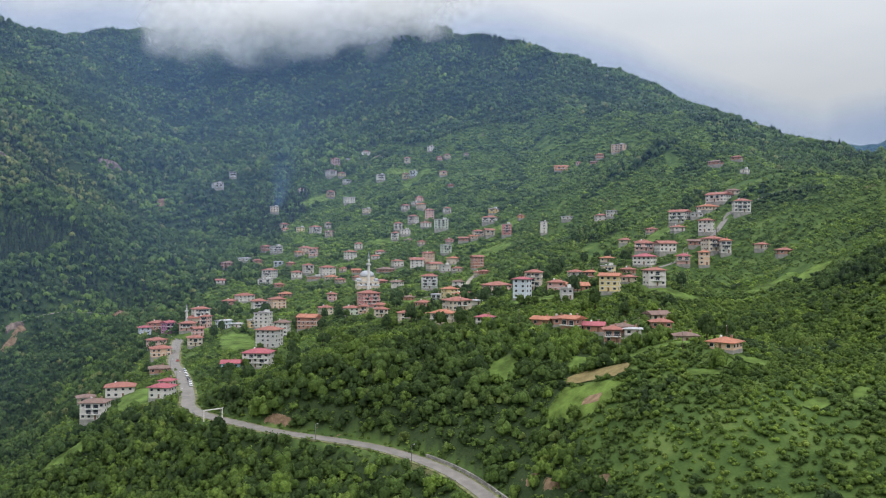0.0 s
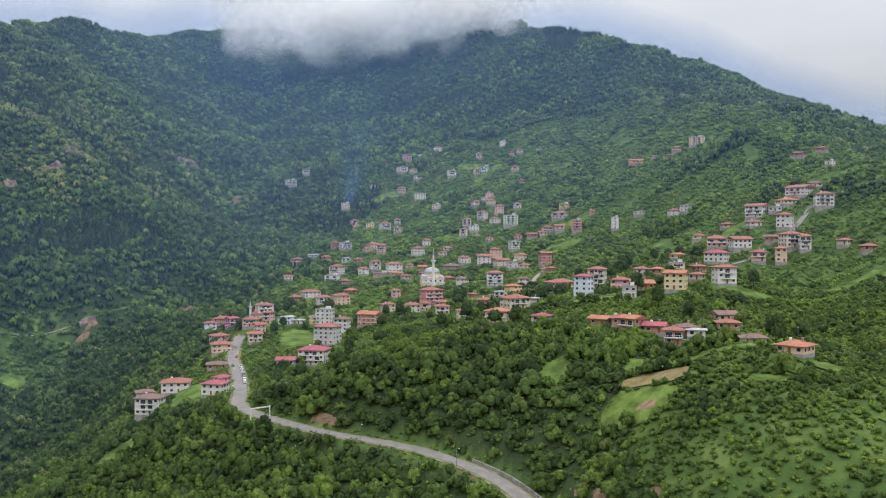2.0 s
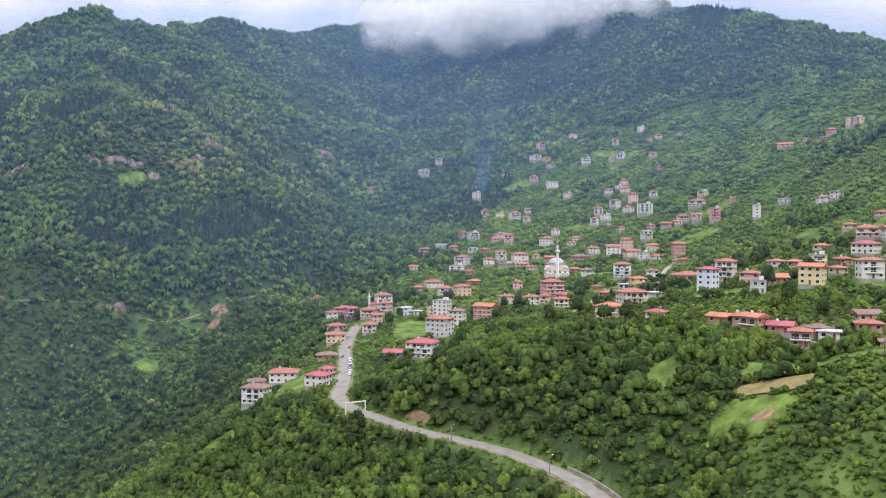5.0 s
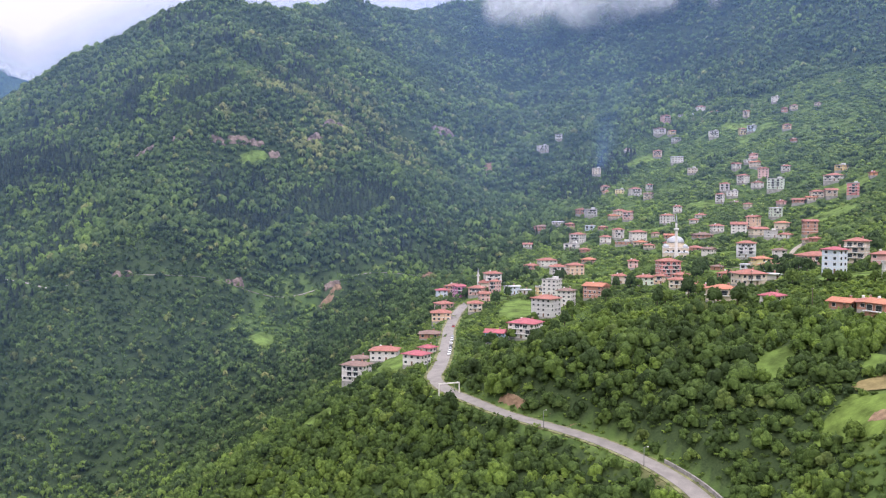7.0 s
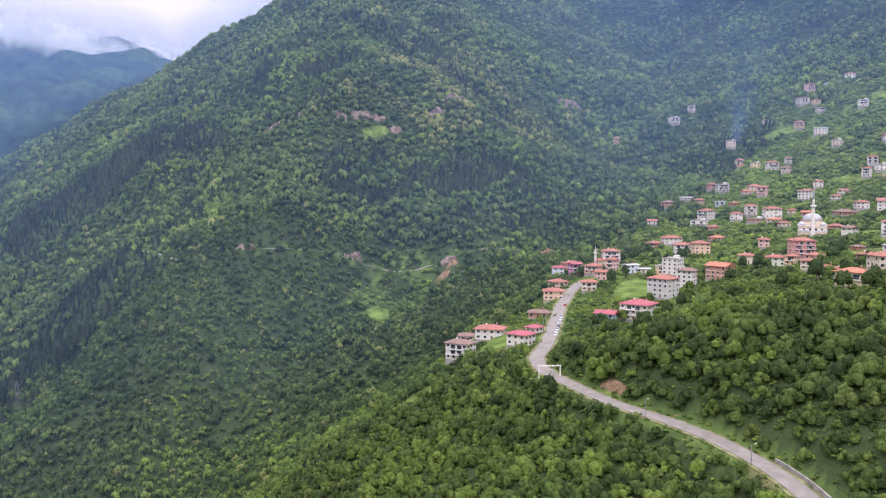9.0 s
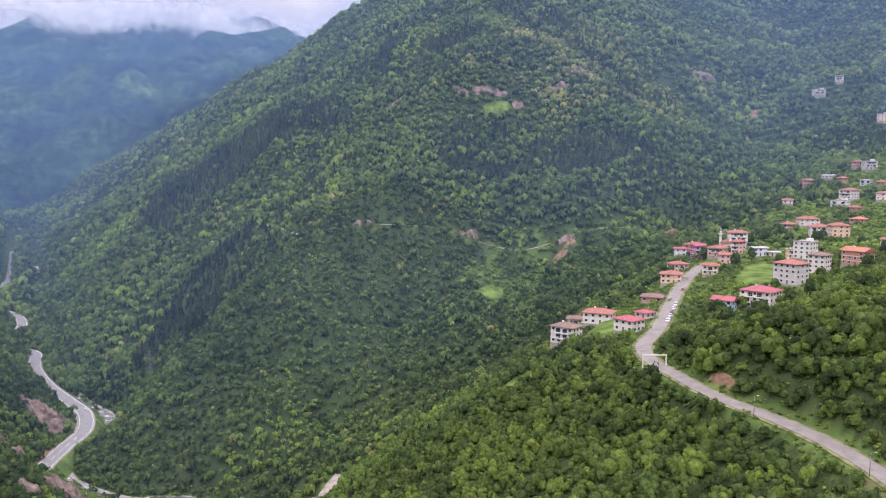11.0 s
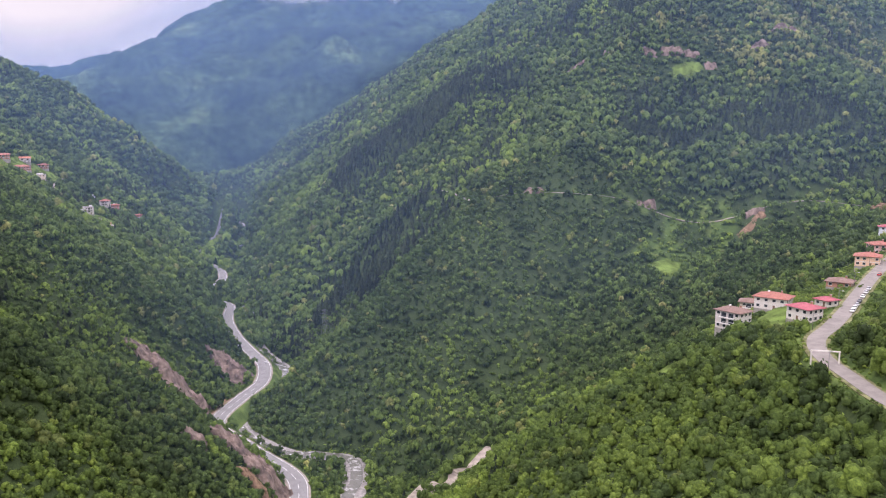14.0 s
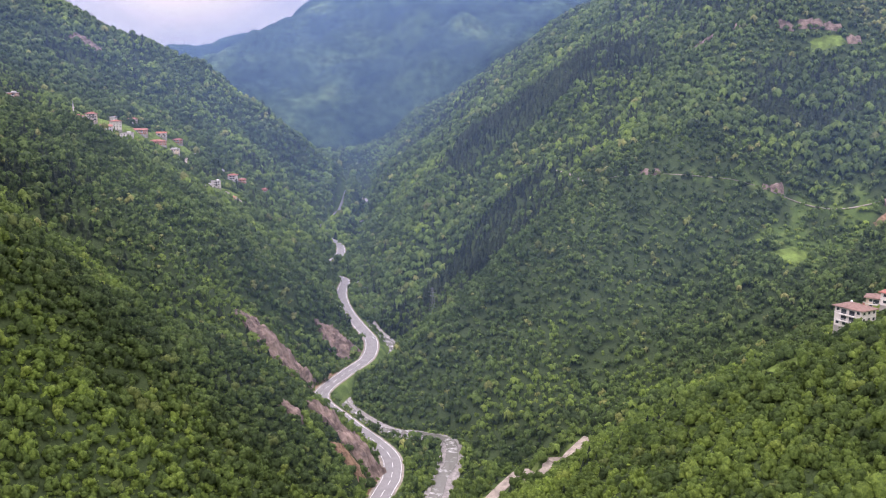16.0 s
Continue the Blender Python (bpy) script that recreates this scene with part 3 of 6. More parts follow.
# meadows and plots: x, y, half length, half width, turn, kind
FIELDS = [(85, 328, 12, 5, -38, "lawn"), (111, 308, 9, 3.5, -48, "lawn"), (-140, 580, 44, 13, 106, "lawn"), (60, 324.5, 13, 5, -40, "stubble"), (51, 312, 14, 8.5, -42, "young_crop"), (54.2, 307.6, 3.6, 2.0, -42, "dug_bed"), (64, 337, 15, 5, -27, "lawn"), (101, 303, 6, 7, 40, "lawn"), (198, 455, 12, 7, 20, "young_crop"),
          (182, 468, 14, 6, 15, "lawn"), (25, 353, 6, 9, 0, "lawn"), (118, 446, 16, 7, -20, "lawn"), (49, 861, 22, 9, 10, "lawn"), (-43, 1314, 22, 12, 15, "lawn"), (-60, 1345, 30, 10, 10, "young_crop"), (-201, 1289, 30, 14, 25, "young_crop"),
          (-362, 606, 9, 12, 0, "lawn"), (-152, 430, 12, 22, 12, "lawn"), (-180, 640, 26, 9, 60, "lawn"), (-40, 700, 22, 10, 20, "lawn"), (-20, 690, 12, 18, 0, "lawn"), (-524, 822, 5, 16, -24, "lawn"), (112, 253, 5, 3, 30, "lawn"), (126, 256, 6, 2.6, 50, "lawn"), (92, 292, 7, 3, -20, "lawn"),
          (-30, 780, 18, 8, 0, "lawn"), (40, 880, 26, 9, 0, "young_crop"), (-110, 940, 20, 9, 20, "lawn"), (160, 640, 14, 30, -30, "lawn"), (-1150, 215, 16, 30, 20, "lawn"), (-1185, 300, 14, 22, 30, "lawn"), (-985, 350, 16, 34, 20, "lawn"), (-1160, 262, 34, 62, 28, "lawn"), (-1215, 330, 16, 30, 20, "lawn"),
          (-245, 955, 14, 7, 60, "lawn"), (15, 600, 14, 8, 10, "lawn"), (60, 470, 24, 7, 5, "lawn"), (-70, 1010, 24, 8, 8, "lawn"), (70, 930, 20, 9, 12, "young_crop"), (-170, 385, 10, 7, 30, "lawn")]


def in_oval(x, y, cx, cy, rx, ry, turn, grow=1.0):
    c, s = np.cos(np.radians(turn)), np.sin(np.radians(turn))
    u, v = (x - cx) * c + (y - cy) * s, -(x - cx) * s + (y - cy) * c
    return np.abs(u / rx / grow) ** 3 + np.abs(v / ry / grow) ** 3 < 1


def open_land(x, y):
    """True where nothing tall grows: roads, river, plots and house yards."""
    bad = np.zeros(len(x), bool)
    for name, (half, pts) in ROADS.items():
        d, _ = near_line(x, y, pts[::2])
        hidden = (x < -640) if name == "river" else np.zeros(len(x), bool)
        bad |= (d < half + {"village_road": 4.6, "highway": 3.2, "river": 1.5, "lower_lane": 5.0, "upper_lane": 4.5}.get(name, 2.4)) & ~hidden
    for cx, cy, rx, ry, turn, *_ in FIELDS + CLEAR:
        bad |= in_oval(x, y, cx, cy, rx, ry, turn)
    return bad


def orchard(x, y):
    """True on the gentler slopes round the village, which carry hazel orchards instead of forest."""
    edge = value_noise(x, y, 60, 21) * 60
    wood = in_oval(x, y, -30, 358, 62, 20, -8) | in_oval(x, y, -150, 380, 60, 34, 30) | (value_noise(x, y, 70, 51) > 0.78)
    wood |= (y < 420) & (x > 0) & (value_noise(x, y, 24, 52) + 0.5 * value_noise(x, y, 9, 53) > 1.12)
    zone = ((x > -245 + edge) & (y > 374 + edge * 0.4) & (y < 1480 + edge) & (x < 380)) | ((x > 24 + edge * 0.6) & (y < 430) & (y > 120))
    terrace = in_oval(x, y, -372, 640, 24, 56, 10) & (value_noise(x, y, 14, 61) + 0.5 * value_noise(x, y, 40, 62) > 0.62)
    return (zone & ~wood) | terrace


def build_ground():
    th = np.radians(np.concatenate([np.arange(-32, 97, 0.33), np.arange(97, 328, 3.0)]))
    r = np.concatenate([np.arange(0.2, 150, 12), 150 * 1.0132 ** np.arange(270)])
    r = r[r < 4800]
    tt, rr = np.meshgrid(th, r)
    x, y = 30 - rr * np.sin(tt), 60 + rr * np.cos(tt)
    z = land(x, y)
    n, m = x.shape
    i, j = np.meshgrid(np.arange(n - 1), np.arange(m), indexing="ij")
    k = (j + 1) % m
    faces = np.stack([i * m + j, (i + 1) * m + j, (i + 1) * m + k, i * m + k], -1).reshape(-1, 4)[:, ::-1]
    far = rr[:-1, :].ravel() > 2450
    pts = np.column_stack([x.ravel(), y.ravel(), z])
    me = sheet("ground", pts, faces[~far], GROUND)
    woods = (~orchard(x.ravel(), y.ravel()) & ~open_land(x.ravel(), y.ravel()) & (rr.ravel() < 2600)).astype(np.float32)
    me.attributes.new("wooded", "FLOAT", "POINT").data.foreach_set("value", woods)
    ob = new("ground", me)
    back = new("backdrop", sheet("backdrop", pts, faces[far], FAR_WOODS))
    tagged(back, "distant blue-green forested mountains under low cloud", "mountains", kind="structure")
    return tagged(ob, "steep green mountain valley sides with grass and earth", "ground", kind="structure")


build_ground()


# ---- woods ----
def ball(level):
    bm = bmesh.new()
    bmesh.ops.create_icosphere(bm, subdivisions=level, radius=1.0)
    v = np.array([p.co for p in bm.verts])
    f = np.array([[p.index for p in q.verts] for q in bm.faces])
    bm.free()
    return v, f


def crown_plan(rng, knobs, tall, tufts, size):
    """A crown about one metre in radius: boughs as rounded knobs of uneven size, open below, with small tufts of leaves all over them."""
    v, f = ball(1)
    f = f[v[f].mean(1)[:, 2] > (-0.5 if knobs > 2 else -0.1)]
    ps, fs, base = [], [], 0
    spots = []
    for k in range(knobs):
        a, up = k * 2.4 + rng.uniform(-0.5, 0.5), (k + 0.5) / knobs
        out = 0.62 * math.sqrt(1 - 0.85 * up) * rng.uniform(0.75, 1.2) if knobs > 1 else 0.0
        c = np.array([out * math.cos(a), out * math.sin(a), (0.75 * up - 0.05) if knobs > 1 else 0.2])
        r = rng.uniform(0.36, 0.56) * (1.15 if knobs < 5 else 1.0) if knobs > 1 else 0.85
        ps.append(c + v * (r * rng.uniform(0.82, 1.18, (len(v), 1))) * np.array([1, 1, 0.85]))
        fs.append(f + base)
        base += len(v)
        spots.append((c, r))
    if tufts:
        d = rng.normal(size=(tufts, 3))
        d[:, 2] = d[:, 2] * 0.8 + 0.3
        d /= np.linalg.norm(d, axis=1)[:, None]
        pick = rng.integers(0, knobs, tufts)
        at = np.array([spots[i][0] for i in pick]) + d * (np.array([spots[i][1] for i in pick]) * rng.uniform(0.9, 1.15, tufts))[:, None]
        n = d + rng.normal(size=(tufts, 3)) * 0.4 + np.array([0, 0, 0.2])
        n /= np.linalg.norm(n, axis=1)[:, None]
        s = np.cross(n, rng.normal(size=(tufts, 3)))
        s /= np.linalg.norm(s, axis=1)[:, None]
        u = np.cross(n, s)
        w = (size * rng.uniform(0.6, 1.4, tufts))[:, None]
        ps.append(np.stack([at - s * w - u * w * 0.6, at + s * w - u * w * 0.6, at + u * w * 1.1], 1).reshape(-1, 3))
        fs.append(np.arange(tufts * 3).reshape(-1, 3) + base)
    p, f = np.vstack(ps), np.vstack(fs)
    used, f = np.unique(f, return_inverse=True)
    p, f = p[used.astype(int)], f.reshape(-1, 3).astype(int)
    p[:, 2] = (p[:, 2] + 0.35) * tall * 0.72
    return p, f


def spruce_plan(rng, tiers, sides):
    """A spruce: ragged drooping tiers of boughs, narrower towards the tip."""
    v, f = [], []
    for k in range(tiers):
        b = len(v)
        z0, z1 = 2.7 * k / tiers, 2.7 * (k + 1.7) / tiers
        r = 0.95 * (1 - k / tiers) + 0.12
        for j in range(sides):
            a = (j + 0.5 * (k % 2) + rng.uniform(-0.2, 0.2)) * 2 * np.pi / sides
            q = r * (1.15 if j % 2 else 0.7) * rng.uniform(0.85, 1.15)
            v.append((q * np.cos(a), q * np.sin(a), z0 + rng.uniform(-0.08, 0.08)))
        v.append((0, 0, z1))
        f += [(b + j, b + (j + 1) % sides, b + sides) for j in range(sides)]
    return np.array(v), np.array(f)


def plant(name, x, y, scale, plans, mat, label, sink=0.0):
    rng = np.random.default_rng(len(x))
    z = land(x, y) - sink
    pick, turn = rng.integers(0, len(plans), len(x)), rng.uniform(0, 2 * np.pi, len(x))
    high = rng.uniform(0.8, 1.25, len(x))
    tone = rng.uniform(0, 1, len(x))
    blocks, tones, faces, base = [], [], [], 0
    for k, (p, f) in enumerate(plans):
        s = np.where(pick == k)[0]
        if not len(s):
            continue
        c, d = np.cos(turn[s])[:, None], np.sin(turn[s])[:, None]
        px = (p[None, :, 0] * c - p[None, :, 1] * d) * scale[s, None] + x[s, None]
        py = (p[None, :, 0] * d + p[None, :, 1] * c) * scale[s, None] + y[s, None]
        pz = p[None, :, 2] * (scale[s] * high[s])[:, None] + z[s, None]
        blocks.append(np.stack([px, py, pz], -1).reshape(-1, 3))
        faces.append((f[None] + (np.arange(len(s)) * len(p))[:, None, None] + base).reshape(-1, 3))
        tones.append(np.repeat(tone[s], len(p)))
        base += len(s) * len(p)
    me = sheet(name, np.concatenate(blocks), np.concatenate(faces), mat)
    me.attributes.new("tone", "FLOAT", "POINT").data.foreach_set("value", np.concatenate(tones).astype(np.float32))
    return tagged(new(name, me), label, "trees", kind="stuff")


def lattice(th0, th1, r0, r1, step, seed):
    """Jittered places in a sector of the plan on the valley's sides."""
    rng = np.random.default_rng(seed)
    gx, gy = np.meshgrid(np.arange(30 - r1, 30 + r1, step), np.arange(60 - r1 * 0.3, 60 + r1, step))
    gx, gy = gx.ravel() + rng.uniform(-0.48, 0.48, gx.size) * step, gy.ravel() + rng.uniform(-0.48, 0.48, gx.size) * step
    d, a = np.hypot(gx - 30, gy - 60), np.degrees(np.arctan2(30 - gx, gy - 60))
    k = (d >= r0) & (d < r1) & (a > th0) & (a < th1)
    return gx[k], gy[k]


def conifer_stand(x, y):
    """How far dark conifers take over the wood: scattered stands, and closed ones on the steep western faces and below the high crest."""
    v = value_noise(x, y, 120, 33) + value_noise(x, y, 26, 34) * 0.6
    for cx, cy, rx, ry, turn in ((-820, 800, 130, 230, -35), (-455, 590, 30, 55, -15), (-425, 525, 46, 42, 20), (-640, 515, 34, 60, 10), (-480, 760, 45, 70, 10), (-420, 830, 40, 60, 0), (60, 1830, 230, 110, -12)):
        v = v + 0.42 * in_oval(x, y, cx, cy, rx, ry, turn) * (0.5 + value_noise(x, y, 40, 36))
    return v


def chestnut_stand(x, y):
    """How likely a crown is a pale flowering chestnut."""
    return 0.03 + 0.75 * (in_oval(x, y, -565, 1010, 90, 190, 15) | in_oval(x, y, -480, 1130, 60, 120, 10)) * np.clip(value_noise(x, y, 42, 37) * 1.6 - 0.4, 0, 1)


def height_grid():
    gx, gy = np.arange(-2520, 1000, 15.0), np.arange(-60, 2600, 15.0)
    xx, yy = np.meshgrid(gx, gy, indexing="ij")
    return bare(xx, yy).reshape(xx.shape)


HEIGHTS = height_grid()


def valley_side(x, y):
    """True on the slopes that look into the valley; what lies behind its crests and spurs carries no trees."""
    z = bare(x, y)
    out = np.zeros(len(x), bool)
    for ex, ey, ez in ((0, 0, 190), (30, 45, 190), (48, 126, 194)):
        free = (z - ez) / np.hypot(x - ex, y - ey) > -0.52
        for k in np.linspace(0.12, 0.985, 64):
            px, py, pz = ex + (x - ex) * k, ey + (y - ey) * k, ez + (z + 15 - ez) * k
            i = np.clip(((px + 2520) / 15).round().astype(int), 0, HEIGHTS.shape[0] - 1)
            j = np.clip(((py + 60) / 15).round().astype(int), 0, HEIGHTS.shape[1] - 1)
            free &= pz > HEIGHTS[i, j] - 3
        out |= free
    return out


def grow():
    rng = np.random.default_rng(7)
    fine = [crown_plan(np.random.default_rng(s), 4, 1.7, 60, 0.12) for s in range(10)]
    mid = [crown_plan(np.random.default_rng(20 + s), 2, 1.7, 12, 0.18) for s in range(10)]
    far = [crown_plan(np.random.default_rng(30 + s), 1, 1.7, 6, 0.25) for s in range(8)]
    low = [crown_plan(np.random.default_rng(40 + s), 1, 1.7, 1, 0.3) for s in range(8)]
    bush = [crown_plan(np.random.default_rng(50 + s), 3, 1.2, 9, 0.17) for s in range(8)]
    shrub = [crown_plan(np.random.default_rng(55 + s), 2, 1.2, 3, 0.2) for s in range(8)]
    dot = [crown_plan(np.random.default_rng(45 + s), 1, 1.3, 0, 0.3) for s in range(4)]
    tiered, thin = [spruce_plan(np.random.default_rng(60 + s), 7, 8) for s in range(4)], [spruce_plan(np.random.default_rng(70 + s), 3, 6) for s in range(4)]
    for r0, r1, step, plans, grown, cones in ((150, 440, 3.7, fine, 2.3, tiered), (440, 760, 4.3, mid, 3.0, tiered), (760, 1250, 5.3, far, 3.5, thin), (1250, 2450, 8.0, low, 4.7, thin)):
        x, y = lattice(-31, 95, r0, r1, step, int(r0))
        k = ~open_land(x, y) & ~orchard(x, y) & valley_side(x, y)
        x, y = x[k], y[k]
        conifer = conifer_stand(x, y) + rng.uniform(-0.3, 0.2, len(x)) > 1.19
        size = grown * np.exp(rng.normal(0, 0.27, len(x))).clip(0.5, 1.7) * (0.8 + 0.4 * value_noise(x, y, 45, 12))
        size[in_oval(x, y, -30, 360, 60, 18, -8)] *= 1.3
        pale = (rng.uniform(0, 1, len(x)) < chestnut_stand(x, y)) & (r0 > 400)
        young = value_noise(x, y, 85, 38) + 0.5 * value_noise(x, y, 22, 39) + rng.uniform(-0.2, 0.2, len(x)) > (1.01 if r0 > 400 else 0.66)
        for k, name, leaf, shape, label in ((conifer, "conifers", LEAF_SPRUCE, cones, "dark spruces standing among the broadleaf woodland"), (~conifer & pale, "chestnuts", LEAF_CHESTNUT, plans, "pale yellow-green flowering chestnuts in the woodland"),
                                            (~conifer & ~pale & young, "young_woodland", LEAF_LIGHT, plans, "lighter green young woodland on the slopes"), (~conifer & ~pale & ~young, "woodland", LEAF_WOOD, plans, "dense green broadleaf woodland covering the steep slopes")):
            if k.sum() > 20:
                plant(name, x[k], y[k], size[k] * (0.62 if name == "conifers" else 1.0), shape, leaf, label, 0.0 if name == "conifers" else 0.4)
    for r0, r1, step, plans, size in ((150, 330, 2.6, bush, 1.75), (330, 430, 2.9, bush, 1.8), (430, 600, 3.4, shrub, 2.0), (600, 900, 4.1, dot, 2.3), (900, 1560, 5.4, dot, 3.0)):
        x, y = lattice(-31, 62, r0, r1, step, int(r0) + 1)
        k = ~open_land(x, y) & orchard(x, y) & valley_side(x, y)
        k &= (value_noise(x, y, 26, 41) > 0.07) & (value_noise(x + y * 0.3, y * 3.2, 34, 44) > 0.10)
        x, y = x[k], y[k]
        dark = value_noise(x, y, 18, 46) + rng.uniform(-0.25, 0.25, len(x)) > 0.74
        size = size * rng.uniform(0.6, 1.25, len(x)) * (0.75 + 0.5 * value_noise(x, y, 22, 45))
        for k, name, leaf, label in ((~dark, "hazel_orchard", LEAF_HAZEL, "rows of round green hazel bushes on the slope"), (dark, "thicket", LEAF_WOOD, "darker green thicket among the hazel bushes")):
            if k.sum() > 20:
                plant(name, x[k], y[k], size[k] * (1.3 if name == "thicket" else 1.0), plans, leaf, label, 0.3)
    # low scrub on the verges and in the gaps
    x, y = lattice(-31, 95, 150, 640, 2.4, 991)
    rim = np.zeros(len(x), bool)
    for name, (half, pts) in ROADS.items():
        d, _ = near_line(x, y, pts[::2])
        rim |= (d < (22 if name == "village_road" else 13)) & (d > half + {"river": 0.3, "highway": 1.8}.get(name, 1.8))
    for name, (half, pts) in ROADS.items():
        d, _ = near_line(x, y, pts[::2])
        rim &= d > half + 1.2
    for cx, cy, rx, ry, turn, *_ in FIELDS + CLEAR:
        rim |= in_oval(x, y, cx, cy, rx, ry, turn, 1.25) & (value_noise(x, y, 7, 72) > 0.45)
    for cx, cy, rx, ry, turn, *_ in FIELDS + CLEAR:
        rim &= ~in_oval(x, y, cx, cy, rx, ry, turn, 0.92)
    rim &= value_noise(x, y, 9, 71) > 0.2
    rim |= (np.hypot(x - 30, y - 60) < 400) & ~open_land(x, y) & ~orchard(x, y) & (value_noise(x, y, 8, 73) > 0.45) & valley_side(x, y)
    x, y = x[rim], y[rim]
    plant("scrub", x, y, rng.uniform(0.5, 1.6, len(x)), shrub, LEAF_HAZEL, "low green scrub along the roads and banks", 0.15)



# ---- helpers for things ----
def part(name, me, parent, label=""):
    """One mesh object under a thing or under a part."""
    ob = new(name, me)
    ob.parent = parent
    return tagged(ob, label)


def thing(name, m, label, category, group=""):
    ob = new(name)
    ob.matrix_world = m
    return tagged(ob, label, category, group)


def solid(name, blocks, mats):
    """A mesh of boxes (x0, x1, y0, y1, z0, z1, material index)."""
    v, f, idx = [], [], []
    for x0, x1, y0, y1, z0, z1, k in blocks:
        b = len(v)
        v += [(x0, y0, z0), (x1, y0, z0), (x1, y1, z0), (x0, y1, z0), (x0, y0, z1), (x1, y0, z1), (x1, y1, z1), (x0, y1, z1)]
        f += [(b, b + 3, b + 2, b + 1), (b + 4, b + 5, b + 6, b + 7), (b, b + 1, b + 5, b + 4), (b + 1, b + 2, b + 6, b + 5), (b + 2, b + 3, b + 7, b + 6), (b + 3, b, b + 4, b + 7)]
        idx += [k] * 6
    me = bpy.data.meshes.new(name)
    me.from_pydata(v, [], f)
    for mat in mats:
        me.materials.append(mat)
    me.polygons.foreach_set("material_index", idx)
    return me


def turned(name, rings, sides, mat, smooth=True):
    """A lathe: rings of (radius, height) from foot to top, closed at both ends."""
    v, f = [], []
    for r, z in rings:
        v += [(r * math.cos(2 * math.pi * k / sides), r * math.sin(2 * math.pi * k / sides), z) for k in range(sides)]
    for i in range(len(rings) - 1):
        for k in range(sides):
            j = (k + 1) % sides
            f.append((i * sides + k, i * sides + j, (i + 1) * sides + j, (i + 1) * sides + k))
    f += [tuple(range(sides))[::-1], tuple(range((len(rings) - 1) * sides, len(rings) * sides))]
    me = bpy.data.meshes.new(name)
    me.from_pydata(v, [], f)
    me.materials.append(mat)
    if smooth:
        me.polygons.foreach_set("use_smooth", [True] * len(f))
    return me


def ribbon(name, pts, left, right, lift, mat, label, category="road", skirt=0.0):
    """A strip along a line of (x, y, z) points between two offsets to its sides."""
    d = np.gradient(pts[:, :2], axis=0)
    d /= np.linalg.norm(d, axis=1)[:, None]
    n = np.column_stack([-d[:, 1], d[:, 0]])
    z = pts[:, 2:3] + lift
    a, b = np.hstack([pts[:, :2] + n * left, z]), np.hstack([pts[:, :2] + n * right, z])
    v, m = np.vstack([a, b]), len(pts)
    i = np.arange(m - 1)
    f = [np.stack([i, i + m, i + m + 1, i + 1], 1)]
    if skirt:
        low = v.copy()
        low[:, 2] -= skirt
        v = np.vstack([v, low])
        f += [np.stack([i, i + 1, i + 1 + 2 * m, i + 2 * m], 1), np.stack([i + m, i + 3 * m, i + 1 + 3 * m, i + 1 + m], 1)]
    ob = new(name, sheet(name, v, np.vstack(f), mat, smooth=False))
    return tagged(ob, label, category, kind="structure")


# ---- roads, river, plots, rock ----
def build_ways():
    for name, (half, pts) in ROADS.items():
        if name == "river":
            ribbon("river_bed", pts, -half - 1.5, half + 1.5, -0.75, STONE, "grey stony river bed with boulders", "river bed")
            wob = pts.copy()
            k = np.arange(len(pts))
            wob[:, 0] += 1.2 * np.sin(k * 0.21) + 0.8 * np.sin(k * 0.53)
            wob[:, 1] += 1.2 * np.cos(k * 0.17)
            ribbon("water", wob, -half * 0.62, half * 0.62, -0.3, WATER, "shallow grey-green mountain river with white rapids", "river")
        elif name == "highway":
            ribbon("highway_shoulder", pts, -half - 1.0, half + 1.4, -0.16, GRAVEL, "pale gravel shoulder along the highway", "shoulder", 0.6)
            for a, b in ((30, 52), (78, 112)):
                ribbon("earth_shoulder", pts[a:b], half + 1.2, half + 5.5, -0.22, EARTH, "broad bare earth shoulder below the rock face", "shoulder")
            ribbon("highway", pts, -half, half, 0.0, HIGHWAY_TAR, "grey asphalt valley highway with painted lines", "road", 0.4)
            for off in (-4.5, 4.5):
                ribbon("edge_line", pts, off - 0.12, off + 0.12, 0.02, PAINT, "white edge line painted on the highway", "road marking")
            for s in range(20, 120, 4):
                ribbon("lane_dash", pts[s:s + 3], -0.12, 0.12, 0.02, PAINT, "white dashed centre line on the highway", "road marking")
        elif name == "village_road":
            ribbon("verge", pts, -half - 1.5, half + 1.5, -0.12, VERGE, "weedy earth verge beside the village road", "verge", 0.6)
            ribbon("road", pts, -half, half, 0.02, TAR, "worn grey asphalt village road", "road", 0.4)
            low = pts[6:34]
            ribbon("retaining_wall", low, -5.3, -4.7, 1.1, STONE, "low weathered grey wall along the road", "wall", 1.6)
        else:
            ribbon("track", pts, -half, half, 0.05, GRAVEL if "track" in name else TAR, "narrow pale track winding up the slope", "track", 0.5)


